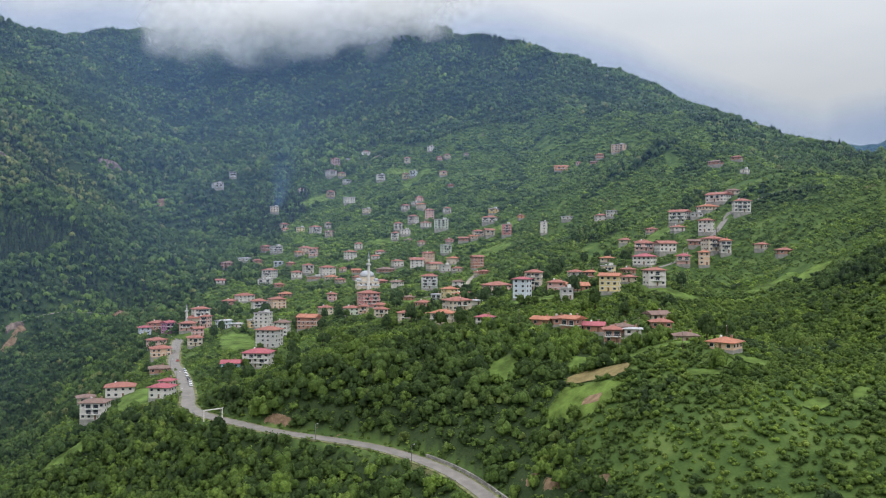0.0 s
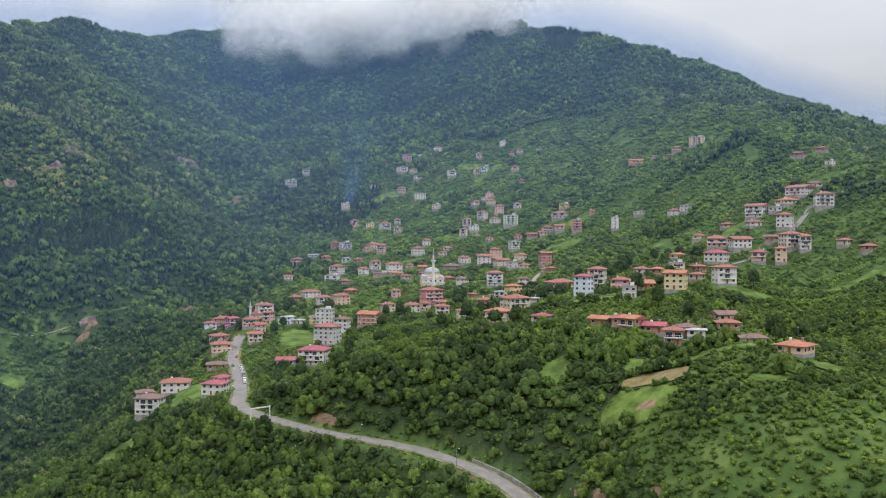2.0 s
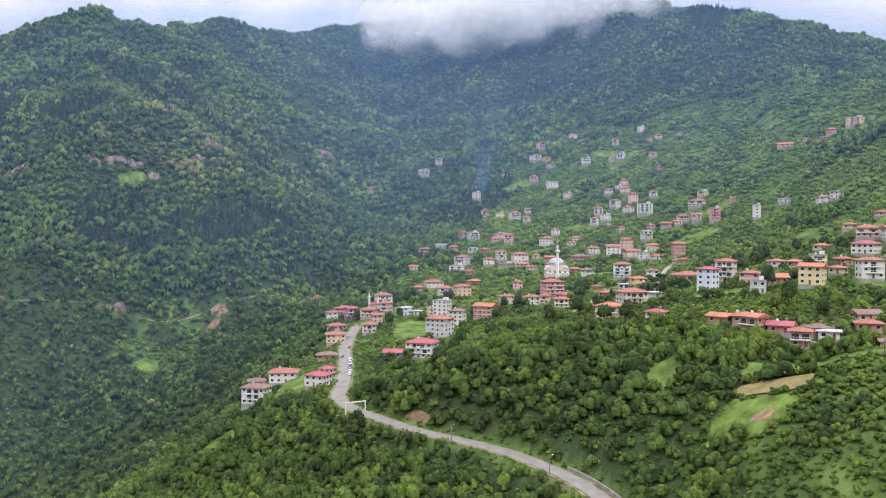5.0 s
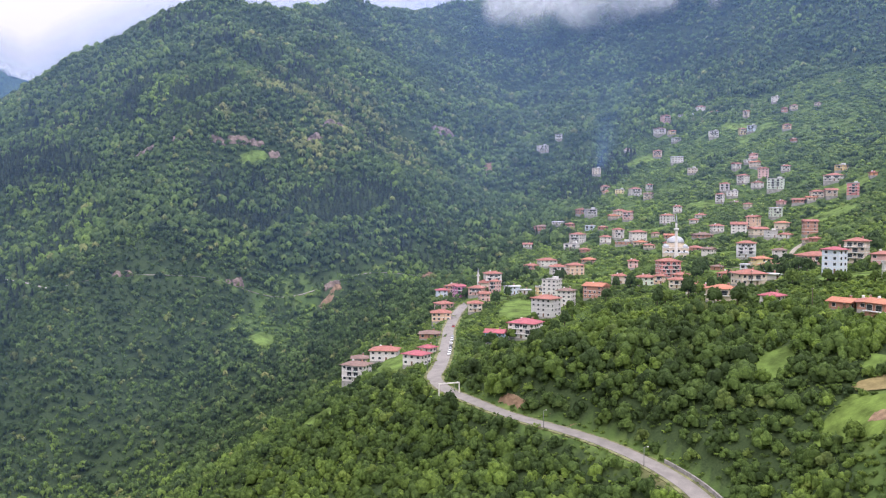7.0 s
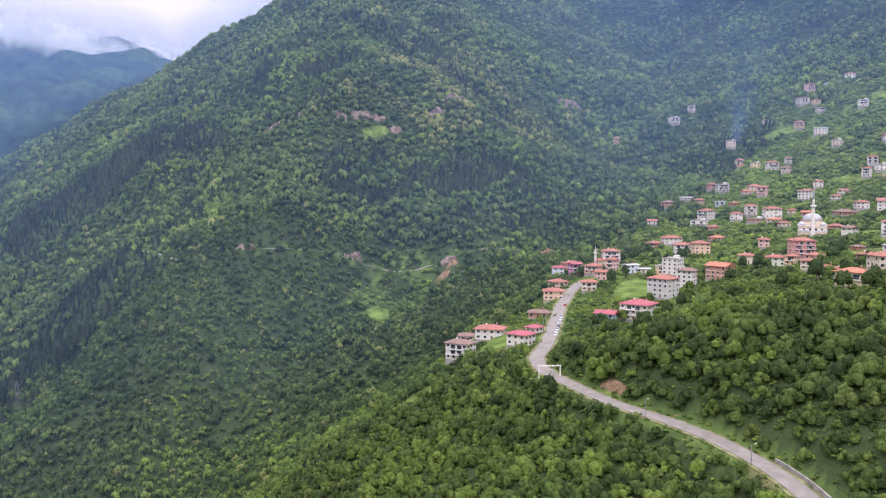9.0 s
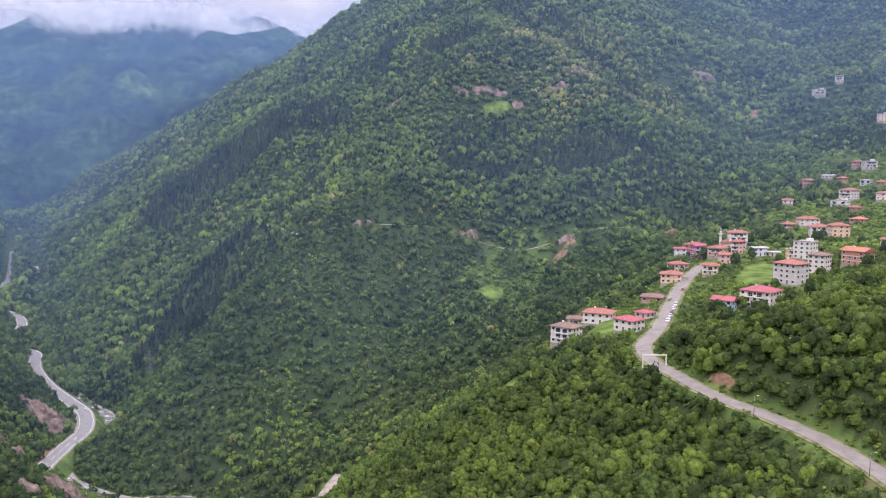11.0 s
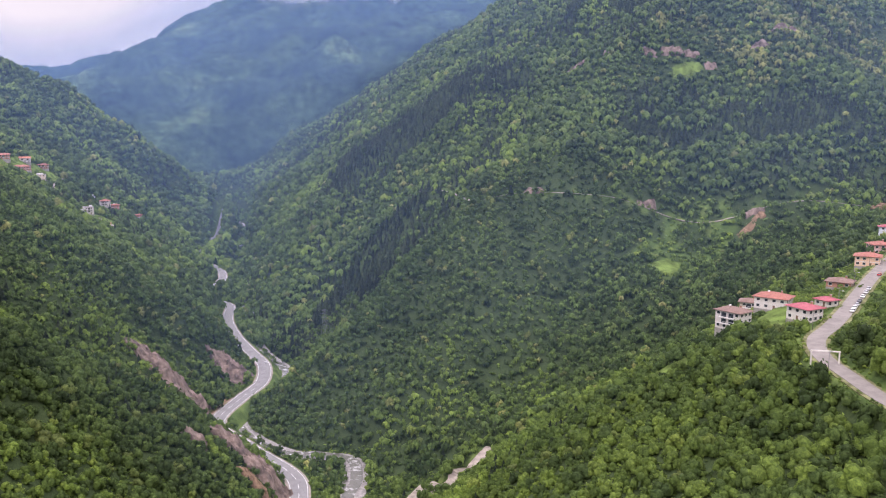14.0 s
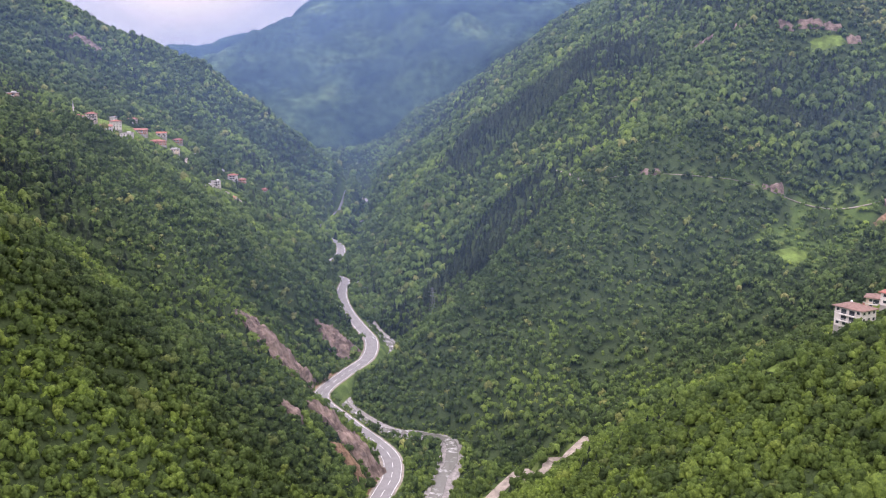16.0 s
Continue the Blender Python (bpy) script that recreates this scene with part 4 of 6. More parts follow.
def build_field(x, y, rx, ry, turn, kind):
    """A plot draped over the ground, with an uneven edge and shallow furrows."""
    n, m = 26, 9
    a = np.arange(n) * 2 * np.pi / n
    c, s = np.cos(radians(turn)), np.sin(radians(turn))
    px, py = [], []
    for k in range(m + 1):
        wob = 1 + 0.09 * np.sin(a * 3 + x) + 0.06 * np.sin(a * 7 + y)
        u = np.sign(np.cos(a)) * np.abs(np.cos(a)) ** 0.42 * rx * k / m * wob
        v = np.sign(np.sin(a)) * np.abs(np.sin(a)) ** 0.42 * ry * k / m * wob
        px.append(x + u * c - v * s), py.append(y + u * s + v * c)
    px, py = np.concatenate(px), np.concatenate(py)
    z = land(px, py) + (0.52 if kind == "dug_bed" else 0.45)
    i, j = np.meshgrid(np.arange(m), np.arange(n), indexing="ij")
    k = (j + 1) % n
    f = np.stack([i * n + j, (i + 1) * n + j, (i + 1) * n + k, i * n + k], -1).reshape(-1, 4)
    mat, label = {"lawn": (LAWN, "bright green meadow on the slope"), "young_crop": (CROP, "light green plot of young crops"), "stubble": (STUBBLE, "dry yellow-brown stubble plot"), "dug_bed": (EARTH, "freshly dug brown bed in the crop plot")}[kind]
    ob = new("field", sheet("field", np.column_stack([px, py, z]), f, mat))
    return tagged(ob, label, "field", kind="structure")


def rock_face(x, y, wide, deep, turn, rise, mat, label, seed):
    """A jagged outcrop: a lumpy sheet that stands proud of the slope and dips into it all round."""
    rng = np.random.default_rng(seed)
    n = 22 if wide < 9 else 34
    u, v = np.meshgrid(np.linspace(-1, 1, n), np.linspace(-1, 1, n))
    c, s = np.cos(radians(turn)), np.sin(radians(turn))
    px, py = x + u * wide * c - v * deep * s, y + u * wide * s + v * deep * c
    edge = np.clip(1 - np.maximum(np.abs(u) ** 2, np.abs(v) ** 2 * 1.0), 0, 1) ** 0.5
    edge *= 0.65 + 0.7 * value_noise(px.ravel() * 1.0, py.ravel() * 1.0, 7, seed).reshape(n, n)
    rib = value_noise(u.ravel() * wide * 1.0 + 50, v.ravel() * deep * 0.35, 3.6, seed + 3).reshape(n, n) - 0.5 + 0.5 * (value_noise(u.ravel() * wide, v.ravel() * deep * 0.4, 1.5, seed + 4).reshape(n, n) - 0.5)
    edge = np.clip(edge * (1 + 0.75 * rib), 0, 1.3)
    px = px + rng.uniform(-0.3, 0.3, px.shape) * wide / n
    z = land(px, py).reshape(n, n) + edge * rise - 1.2 + (np.round(edge * 4) / 4 - edge) * rise * 0.6 * (edge > 0.1) + rng.uniform(-0.1, 0.1, px.shape) * rise * (edge > 0.2)
    i, j = np.meshgrid(np.arange(n - 1), np.arange(n - 1), indexing="ij")
    f = np.stack([i * n + j, i * n + j + 1, (i + 1) * n + j + 1, (i + 1) * n + j], -1).reshape(-1, 4)
    ob = new("rock_face", sheet("rock_face", np.column_stack([px.ravel(), py.ravel(), z.ravel()]), f, mat, smooth=False))
    CLEAR.append((x, y, wide * 0.9, deep * 0.9, turn))
    return tagged(ob, label, "rock", kind="structure")


# ---- houses ----
def window_mesh(name, w, h, glass):
    """A frame with a sill in one piece, glazed in the same piece where asked."""
    o = [(-w / 2, 0), (w / 2, 0), (w / 2, h), (-w / 2, h)]
    i = [(-w / 2 + 0.1, 0.1), (w / 2 - 0.1, 0.1), (w / 2 - 0.1, h - 0.1), (-w / 2 + 0.1, h - 0.1)]
    v = [(x, 0.0, z) for x, z in o] + [(x, -0.08, z) for x, z in o] + [(x, -0.08, z) for x, z in i] + [(x, -0.02, z) for x, z in i]
    f = [(k, (k + 1) % 4, (k + 1) % 4 + 4, k + 4) for k in range(4)] + [(k + 4, (k + 1) % 4 + 4, (k + 1) % 4 + 8, k + 8) for k in range(4)] + [(k + 8, (k + 1) % 4 + 8, (k + 1) % 4 + 12, k + 12) for k in range(4)]
    idx = [0] * 12
    if glass:
        f, idx = f + [(12, 13, 14, 15)], idx + [1]
    me = bpy.data.meshes.new(name)
    me.from_pydata(v, [], f)
    me.materials.append(FRAME), me.materials.append(GLASS)
    me.polygons.foreach_set("material_index", idx)
    return me


WINDOW = window_mesh("window", 1.6, 1.4, False)
PANE = solid("pane", [(-0.7, 0.7, -0.03, 0.0, 0.1, 1.3, 0)], [GLASS])
WINDOW_FAR = window_mesh("window_glazed", 1.6, 1.4, True)
BALCONY_DOOR = window_mesh("balcony_door", 2.6, 2.1, True)
DOOR = solid("door", [(-0.5, 0.5, -0.06, 0, 0, 2.1, 0), (-0.58, 0.58, -0.04, 0, 2.1, 2.2, 1)], [plain("brown_door", (0.16, 0.09, 0.055), 0.6, 0.2, 2, 8, 0.01), FRAME])
CHIMNEY = solid("chimney", [(-0.35, 0.35, -0.3, 0.3, -1.2, 1.2, 0), (-0.45, 0.45, -0.4, 0.4, 1.2, 1.35, 1)], [WALLS["brick"], CONCRETE])
TANK = turned("water_tank", [(0.45, 0), (0.5, 0.1), (0.5, 0.9), (0.4, 1.05)], 10, FRAME)


def roof_mesh(w, d, pitch, mat, gable):
    over, t = 0.95, 0.2
    a, b = w / 2 + over, d / 2 + over
    h = pitch * min(a, b)
    run = max(0.3, (a - b) if a > b else 0.0) + (b if gable and a > b else 0.0)
    run = min(run, a)
    v = [(-a, -b, 0), (a, -b, 0), (a, b, 0), (-a, b, 0), (-a, -b, t), (a, -b, t), (a, b, t), (-a, b, t)]
    if a >= b:
        v += [(-run, 0, t + h), (run, 0, t + h)]
        top = [(4, 5, 9, 8), (6, 7, 8, 9), (5, 6, 9), (7, 4, 8)]
    else:
        run = max(0.3, b - a)
        v += [(0, -run, t + h), (0, run, t + h)]
        top = [(4, 5, 8), (6, 7, 9), (5, 6, 9, 8), (7, 4, 8, 9)]
    f = [(0, 3, 2, 1), (0, 1, 5, 4), (1, 2, 6, 5), (2, 3, 7, 6), (3, 0, 4, 7)] + top
    me = bpy.data.meshes.new("roof")
    me.from_pydata(v, [], f)
    me.materials.append(mat)
    return me, h + t


WORDS = {"white": "white-rendered", "cream": "cream-rendered", "pink": "pink-rendered", "peach": "peach-coloured", "brick": "bare red-brick", "sky": "pale blue", "magenta": "magenta-painted", "grey": "grey unfinished",
         "ochre": "ochre-painted", "blue": "light blue", "red": "red-painted", "mint": "pale green", "bluewhite": "white and blue", "yellow": "yellow-painted", "orange": "orange-painted"}
TOPS = {"tile": "a faded red tiled hip roof", "orange": "a bright orange tiled roof", "crimson": "a crimson metal roof", "brown": "a weathered brown tiled roof", "metal": "a grey metal roof", "flat": "a flat concrete roof"}
COUNT = ["", "single-storey", "two-storey", "three-storey", "four-storey", "five-storey", "six-storey", "seven-storey"]
LEVEL = 2.72


def house(x, y, w, d, floors, turn, wall, roof):
    """A village house on the slope: walls, floor bands, roof, chimney, windows, door and balconies."""
    rng = np.random.default_rng(int(abs(x) * 7 + abs(y) * 13))
    c, s = math.cos(radians(turn)), math.sin(radians(turn))
    cx = np.array([x + u * w / 2 * c - v * d / 2 * s for u in (-1, 1) for v in (-1, 1)])
    cy = np.array([y + u * w / 2 * s + v * d / 2 * c for u in (-1, 1) for v in (-1, 1)])
    z = land(cx, cy)
    base = float(z.min() + 0.4 * (z.max() - z.min()))
    foot = min(1.2, float(z.max() - z.min()) * 0.35)
    ob = thing("house", pose(x, y, base, 0, 0, turn), f"{WORDS[wall]} {COUNT[floors]} house with {TOPS[roof]}", "house", "houses of the village")
    yard = 2.6 if x > -900 else 6.0
    CLEAR.append((x, y, w / 2 + yard, d / 2 + yard, turn))
    front = np.array([x, y]) + np.array([s, -c]) * (d / 2 + 4)
    CLEAR.append((front[0], front[1], w / 2, 2.6 if x > -900 else 16, turn))
    near = math.hypot(x - 30, y - 60) < 640
    top = foot + floors * LEVEL
    part("body", solid("body", [(-w / 2, w / 2, -d / 2, d / 2, -4.0, top, 0), (-w / 2 - 0.08, w / 2 + 0.08, -d / 2 - 0.08, d / 2 + 0.08, -4.0, foot + 0.15, 1)], [WALLS[wall], CONCRETE]), ob)
    for k in range(1, floors):
        zz = foot + k * LEVEL
        part("floor_band", solid("floor_band", [(-w / 2 - 0.1, w / 2 + 0.1, -d / 2 - 0.1, d / 2 + 0.1, zz - 0.14, zz + 0.1, 0)], [SLAB]), ob)
    if roof == "flat":
        lid = part("roof", solid("roof", [(-w / 2 - 0.35, w / 2 + 0.35, -d / 2 - 0.35, d / 2 + 0.35, top, top + 0.25, 0), (-w / 2 - 0.2, w / 2 + 0.2, -d / 2 - 0.2, -d / 2, top + 0.25, top + 0.8, 0),
                                          (-w / 2 - 0.2, w / 2 + 0.2, d / 2, d / 2 + 0.2, top + 0.25, top + 0.8, 0), (w * 0.1, w * 0.38, -d * 0.2, d * 0.2, top + 0.25, top + 2.3, 1)], [ROOFS["flat"], SLAB]), ob)
        crown = top + 0.25
    else:
        me, rise = roof_mesh(w, d, 0.12 if roof == "metal" else 0.31, ROOFS[roof], rng.random() < 0.25)
        lid = part("roof", me, ob)
        lid.location = (0, 0, top)
        crown = top + rise * 0.55
    if floors < 5:
        ch = part("chimney", CHIMNEY, lid)
        ch.location = (w * 0.22, d * 0.12, crown - (0 if roof == "flat" else top) + 0.2)
    if roof != "metal" and rng.random() < 0.35:
        tk = part("water_tank", TANK, lid)
        tk.location = (-w * 0.16, 0.0, crown - (0 if roof == "flat" else top) + (0.02 if roof == "flat" else 0.3))
    balcony = floors > 1 and rng.random() < 0.55
    sides = [(w, 0.0, -d / 2 - 0.01, 0), (d, w / 2 + 0.01, 0.0, 90), (d, -w / 2 - 0.01, 0.0, -90)]
    for k in range(floors):
        zz = foot + k * LEVEL + 0.95
        for width, ox, oy, rot in sides:
            n = max(1, int(width / (2.9 if near else 3.6)))
            for i in range(n):
                a = (i + 0.5) / n * width - width / 2
                if k == 0 and rot == 0 and i == n // 2:
                    dr = part("door", DOOR, ob)
                    dr.location = (a, oy, foot + 0.16)
                    continue
                if rng.random() < 0.1:
                    continue
                win = part("window", WINDOW if near else WINDOW_FAR, ob)
                win.location = (ox + (a if rot == 0 else 0), oy + (a if rot == 90 else -a if rot == -90 else 0), zz)
                win.rotation_euler[2] = radians(rot)
                if near:
                    part("pane", PANE, win)
        if balcony and k > 0:
            deep, half = 1.25, w * (0.5 if rng.random() < 0.3 else 0.3)
            zz = foot + k * LEVEL
            bal = part("balcony", solid("balcony", [(-half, half, -d / 2 - deep, -d / 2 - 0.1, zz - 0.16, zz + 0.08, 0)], [SLAB]), ob)
            for px in ((-half * 0.5, half * 0.5) if half > 3.2 else (0.0,)):
                gl = part("balcony_door", BALCONY_DOOR, ob)
                gl.location = (px, -d / 2 - 0.1, zz + 0.1)
            posts = [(-half + 0.02, half - 0.02, -d / 2 - deep + 0.02, -d / 2 - deep + 0.08, zz + 0.95, zz + 1.02, 0)]
            posts += [(p - 0.03, p + 0.03, -d / 2 - deep + 0.02, -d / 2 - deep + 0.08, zz + 0.08, zz + 0.95, 0) for p in np.linspace(-half + 0.05, half - 0.05, max(4, int(half * 2.2)))]
            part("railing", solid("railing", posts, [IRON if rng.random() < 0.5 else FRAME]), bal)
    return ob


def build_minaret(parent, x, y, tall, r, label):
    shaft = part("minaret", turned("minaret", [(r * 1.7, -1), (r * 1.7, tall * 0.12), (r * 1.05, tall * 0.17), (r, tall * 0.62), (r * 0.95, tall * 0.66)], 12, WALLS["white"]), parent, label)
    shaft.location = (x, y, 0)
    gallery = part("gallery", turned("gallery", [(r * 1.0, tall * 0.64), (r * 1.9, tall * 0.67), (r * 1.9, tall * 0.70), (r * 0.8, tall * 0.702)], 12, SLAB), shaft)
    upper = part("upper_shaft", turned("upper_shaft", [(r * 0.72, tall * 0.69), (r * 0.68, tall * 0.82)], 12, WALLS["white"]), shaft)
    part("spire", turned("spire", [(r * 0.85, tall * 0.82), (r * 0.5, tall * 0.9), (r * 0.06, tall), (0.02, tall * 1.02)], 12, LEAD), shaft)
    return shaft


def build_mosque():
    x, y = -70, 782
    base = float(land([x], [y])[0]) - 1.0
    ob = thing("mosque", pose(x, y, base, 0, 0, 12), "pale stone mosque with grey domes and a tall white minaret", "mosque")
    CLEAR.append((x, y, 16, 16, 0))
    part("body", solid("body", [(-10, 10, -10, 10, -3, 9, 0), (-10.3, 10.3, -10.3, 10.3, 9, 9.5, 1), (-10, 10, -15, -10, -3, 5.2, 0), (-10.3, 10.3, -15.3, -10, 5.2, 5.5, 1), (-7.5, 7.5, -7.5, 7.5, 9.5, 11.2, 0)], [WALLS["cream"], SLAB]), ob)
    part("drum", turned("drum", [(7.2, 11.2), (7.2, 13.2), (7.4, 13.3)], 20, WALLS["cream"], False), ob)
    part("dome", turned("dome", [(7.2, 13.3)] + [(7.2 * math.cos(a), 13.3 + 5.6 * math.sin(a)) for a in np.linspace(0.15, 1.5, 8)], 24, LEAD), ob, "grey lead-covered main dome")
    for sx in (-1, 1):
        for sy in (-1, 1):
            o = part("corner_dome", turned("corner_dome", [(2.4, 9.5)] + [(2.4 * math.cos(a), 10.0 + 2.0 * math.sin(a)) for a in np.linspace(0.0, 1.5, 5)], 12, LEAD), ob)
            o.location = (sx * 7.6, sy * 7.6, 0)
    for i in range(5):
        o = part("porch_dome", turned("porch_dome", [(1.7, 5.5)] + [(1.7 * math.cos(a), 5.6 + 1.3 * math.sin(a)) for a in np.linspace(0.0, 1.5, 5)], 10, LEAD), ob)
        o.location = (-8 + 4 * i, -12.6, 0)
    for rot in (0, 90, -90):
        for zz in (1.2, 5.4):
            for i in range(4):
                win = part("window", WINDOW, ob)
                a = -6.6 + 4.4 * i
                off = 15.02 if rot == 0 and zz < 4 else 10.02
                win.location = {0: (a, -off, zz), 90: (10.02, a, zz), -90: (-10.02, -a, zz)}[rot]
                win.rotation_euler[2] = radians(rot)
                win.scale = (1.1, 1, 1.6)
                part("pane", PANE, win)
    build_minaret(ob, -0.5, -17.5, 36.5, 1.15, "tall slender white minaret with a gallery")


def small_mosque(x, y, tall, wall, label):
    base = float(land([x], [y])[0]) - 0.6
    ob = thing("mosque", pose(x, y, base, 0, 0, 20), label, "mosque")
    CLEAR.append((x, y, 9, 9, 0))
    part("body", solid("body", [(-5, 5, -5, 5, -2, 5.5, 0), (-5.3, 5.3, -5.3, 5.3, 5.5, 5.8, 1)], [WALLS[wall], SLAB]), ob)
    me, _ = roof_mesh(10, 10, 0.4, ROOFS["tile"], False)
    lid = part("roof", me, ob)
    lid.location = (0, 0, 5.8)
    for i in range(3):
        win = part("window", WINDOW, ob)
        win.location = (-3.2 + 3.2 * i, -5.02, 1.4)
        win.scale = (0.9, 1, 1.7)
        part("pane", PANE, win)
    build_minaret(ob, -5.8, -4.0, tall, 0.8, "white minaret with a pointed cap")


def gantry():
    x, y = -101, 373
    z = float(land([x], [y])[0])
    ob = thing("road_gate", pose(x, y, z, 0, 0, 42), "white metal gate spanning the village road", "gate")
    for sx in (-4.4, 4.4):
        part("post", solid("post", [(sx - 0.2, sx + 0.2, -0.2, 0.2, -0.4, 4.3, 0)], [WALLS["white"]]), ob)
    part("beam", solid("beam", [(-4.7, 4.7, -0.15, 0.15, 4.3, 4.75, 0)], [WALLS["white"]]), ob)
    part("board", solid("board", [(-2.2, 2.2, -0.21, -0.15, 4.35, 4.7, 0)], [SLAB]), ob)


def car(x, y, z, turn, paint, label, group):
    """A parked or passing car: body, glass cabin and four wheels."""
    ob = thing("car", pose(x, y, z, 0, 0, turn), label, "car", group)
    bm = bmesh.new()
    side = [(-2.05, 0.32), (-2.1, 0.75), (-1.9, 0.9), (-1.2, 0.95), (1.0, 0.92), (1.95, 0.78), (2.1, 0.6), (2.05, 0.32)]
    rows = [[bm.verts.new((px, sy * 0.86, pz)) for px, pz in side] for sy in (-1, 1)]
    n = len(side)
    for i in range(n):
        bm.faces.new((rows[0][i], rows[0][(i + 1) % n], rows[1][(i + 1) % n], rows[1][i]))
    bm.faces.new(rows[0][::-1]), bm.faces.new(rows[1])
    bmesh.ops.recalc_face_normals(bm, faces=bm.faces)
    bmesh.ops.bevel(bm, geom=list(bm.edges), offset=0.06, segments=1, affect="EDGES")
    me = bpy.data.meshes.new("body")
    bm.to_mesh(me), bm.free()
    me.materials.append(CARS[paint])
    part("body", me, ob)
    v = [(-1.75, -0.78, 0.9), (0.95, -0.78, 0.9), (0.95, 0.78, 0.9), (-1.75, 0.78, 0.9), (-1.35, -0.62, 1.42), (0.25, -0.62, 1.42), (0.25, 0.62, 1.42), (-1.35, 0.62, 1.42)]
    me = bpy.data.meshes.new("cabin")
    me.from_pydata(v, [], [(4, 5, 6, 7), (0, 1, 5, 4), (1, 2, 6, 5), (2, 3, 7, 6), (3, 0, 4, 7)])
    me.materials.append(GLASS)
    part("cabin", me, ob)
    part("top", solid("top", [(-1.3, 0.2, -0.6, 0.6, 1.42, 1.46, 0)], [CARS[paint]]), ob)
    for px in (-1.3, 1.3):
        for py in (-0.78, 0.78):
            w = part("wheel", turned("wheel", [(0.2, -0.11), (0.32, -0.09), (0.32, 0.09), (0.2, 0.11)], 12, TYRE), ob)
            w.location, w.rotation_euler = (px, py, 0.32), (radians(90), 0, 0)


def along_road(name, frac, off):
    half, pts = ROADS[name]
    i = min(len(pts) - 2, int(frac * (len(pts) - 1)))
    d = pts[i + 1] - pts[i]
    d /= np.linalg.norm(d[:2])
    return pts[i, 0] - d[1] * off, pts[i, 1] + d[0] * off, pts[i, 2] + 0.03, math.degrees(math.atan2(d[1], d[0]))


def pylon(x, y, tall):
    z = float(land([x], [y])[0])
    ob = thing("power_pylon", pose(x, y, z, 0, 0, 30), "grey steel lattice power pylon on the wooded slope", "pylon")
    def bar(name, a, b, r, parent):
        a, b = Vector(a), Vector(b)
        me = turned(name, [(r, 0), (r, (b - a).length)], 5, IRON, False)
        o = part(name, me, parent)
        o.matrix_local = Matrix.Translation(a) @ (b - a).to_track_quat("Z", "Y").to_matrix().to_4x4()
        return o
    for sx in (-1, 1):
        for sy in (-1, 1):
            bar("leg", (sx * 2.4, sy * 2.4, -1), (sx * 0.5, sy * 0.5, tall), 0.12, ob)
    for k in range(6):
        a, b = k / 6, (k + 1) / 6
        ra, rb = 2.4 - 1.9 * a, 2.4 - 1.9 * b
        for sx, sy, tx, ty in ((-1, -1, 1, -1), (1, -1, 1, 1), (1, 1, -1, 1), (-1, 1, -1, -1)):
            bar("brace", (sx * ra, sy * ra, a * tall), (tx * rb, ty * rb, b * tall), 0.07, ob)
    for zz, span in ((0.72, 4.5), (0.84, 3.8), (0.95, 3.0)):
        bar("cross_arm", (-span, 0, tall * zz), (span, 0, tall * zz), 0.12, ob)


def utility_pole(x, y):
    z = float(land([x], [y])[0])
    ob = thing("utility_pole", pose(x, y, z, 0, 0, (x * 7) % 90), "weathered wooden utility pole with a cross-arm", "pole", "utility poles")
    part("pole", turned("pole", [(0.16, -0.6), (0.11, 8.6)], 7, BARK), ob)
    part("cross_arm", solid("cross_arm", [(-0.9, 0.9, -0.06, 0.06, 7.9, 8.05, 0)], [BARK]), ob)
    for px in (-0.8, 0.0, 0.8):
        o = part("insulator", turned("insulator", [(0.05, 8.05), (0.08, 8.15), (0.04, 8.3)], 6, FRAME), ob)
        o.location = (px, 0, 0)


def street_lamp(x, y, z, turn):
    ob = thing("street_lamp", pose(x, y, z, 0, 0, turn), "slim grey street lamp beside the village road", "lamp", "street lamps")
    part("pole", turned("pole", [(0.12, -0.6), (0.07, 6.4)], 7, IRON), ob)
    part("arm", solid("arm", [(-0.05, 0.05, -1.5, 0.0, 6.3, 6.4, 0)], [IRON]), ob)
    part("lamp_head", solid("lamp_head", [(-0.14, 0.14, -1.9, -1.2, 6.26, 6.4, 0)], [FRAME]), ob)


# ---- single trees ----
def lone_tree(seed, tall, wide, mat, label):
    rng = np.random.default_rng(seed)
    ob = thing("tree", pose(0, 0, -50), label, "tree", "trees of the village")
    part("trunk", turned("trunk", [(0.28, -0.6), (0.2, tall * 0.3), (0.12, tall * 0.62), (0.03, tall * 0.9)], 7, BARK), ob)
    for k in range(5):
        a, h = k * 1.26 + rng.uniform(0, 0.6), tall * rng.uniform(0.3, 0.6)
        tip = Vector((math.cos(a) * wide * 0.6, math.sin(a) * wide * 0.6, tall * 0.22))
        o = part("limb", turned("limb", [(0.09, 0), (0.03, tip.length)], 5, BARK), ob)
        o.matrix_local = Matrix.Translation((0, 0, h)) @ tip.to_track_quat("Z", "Y").to_matrix().to_4x4()
    p, f = crown_plan(rng, 11, 1.0, 190, 0.085)
    p = p * np.array([wide, wide, tall * 0.72]) + np.array([0, 0, tall * 0.26])
    me = sheet("crown", p, f, mat, False)
    me.attributes.new("tone", "FLOAT", "POINT").data.foreach_set("value", np.full(len(p), rng.uniform(0.2, 0.9), np.float32))
    part("crown", me, ob)
    return ob


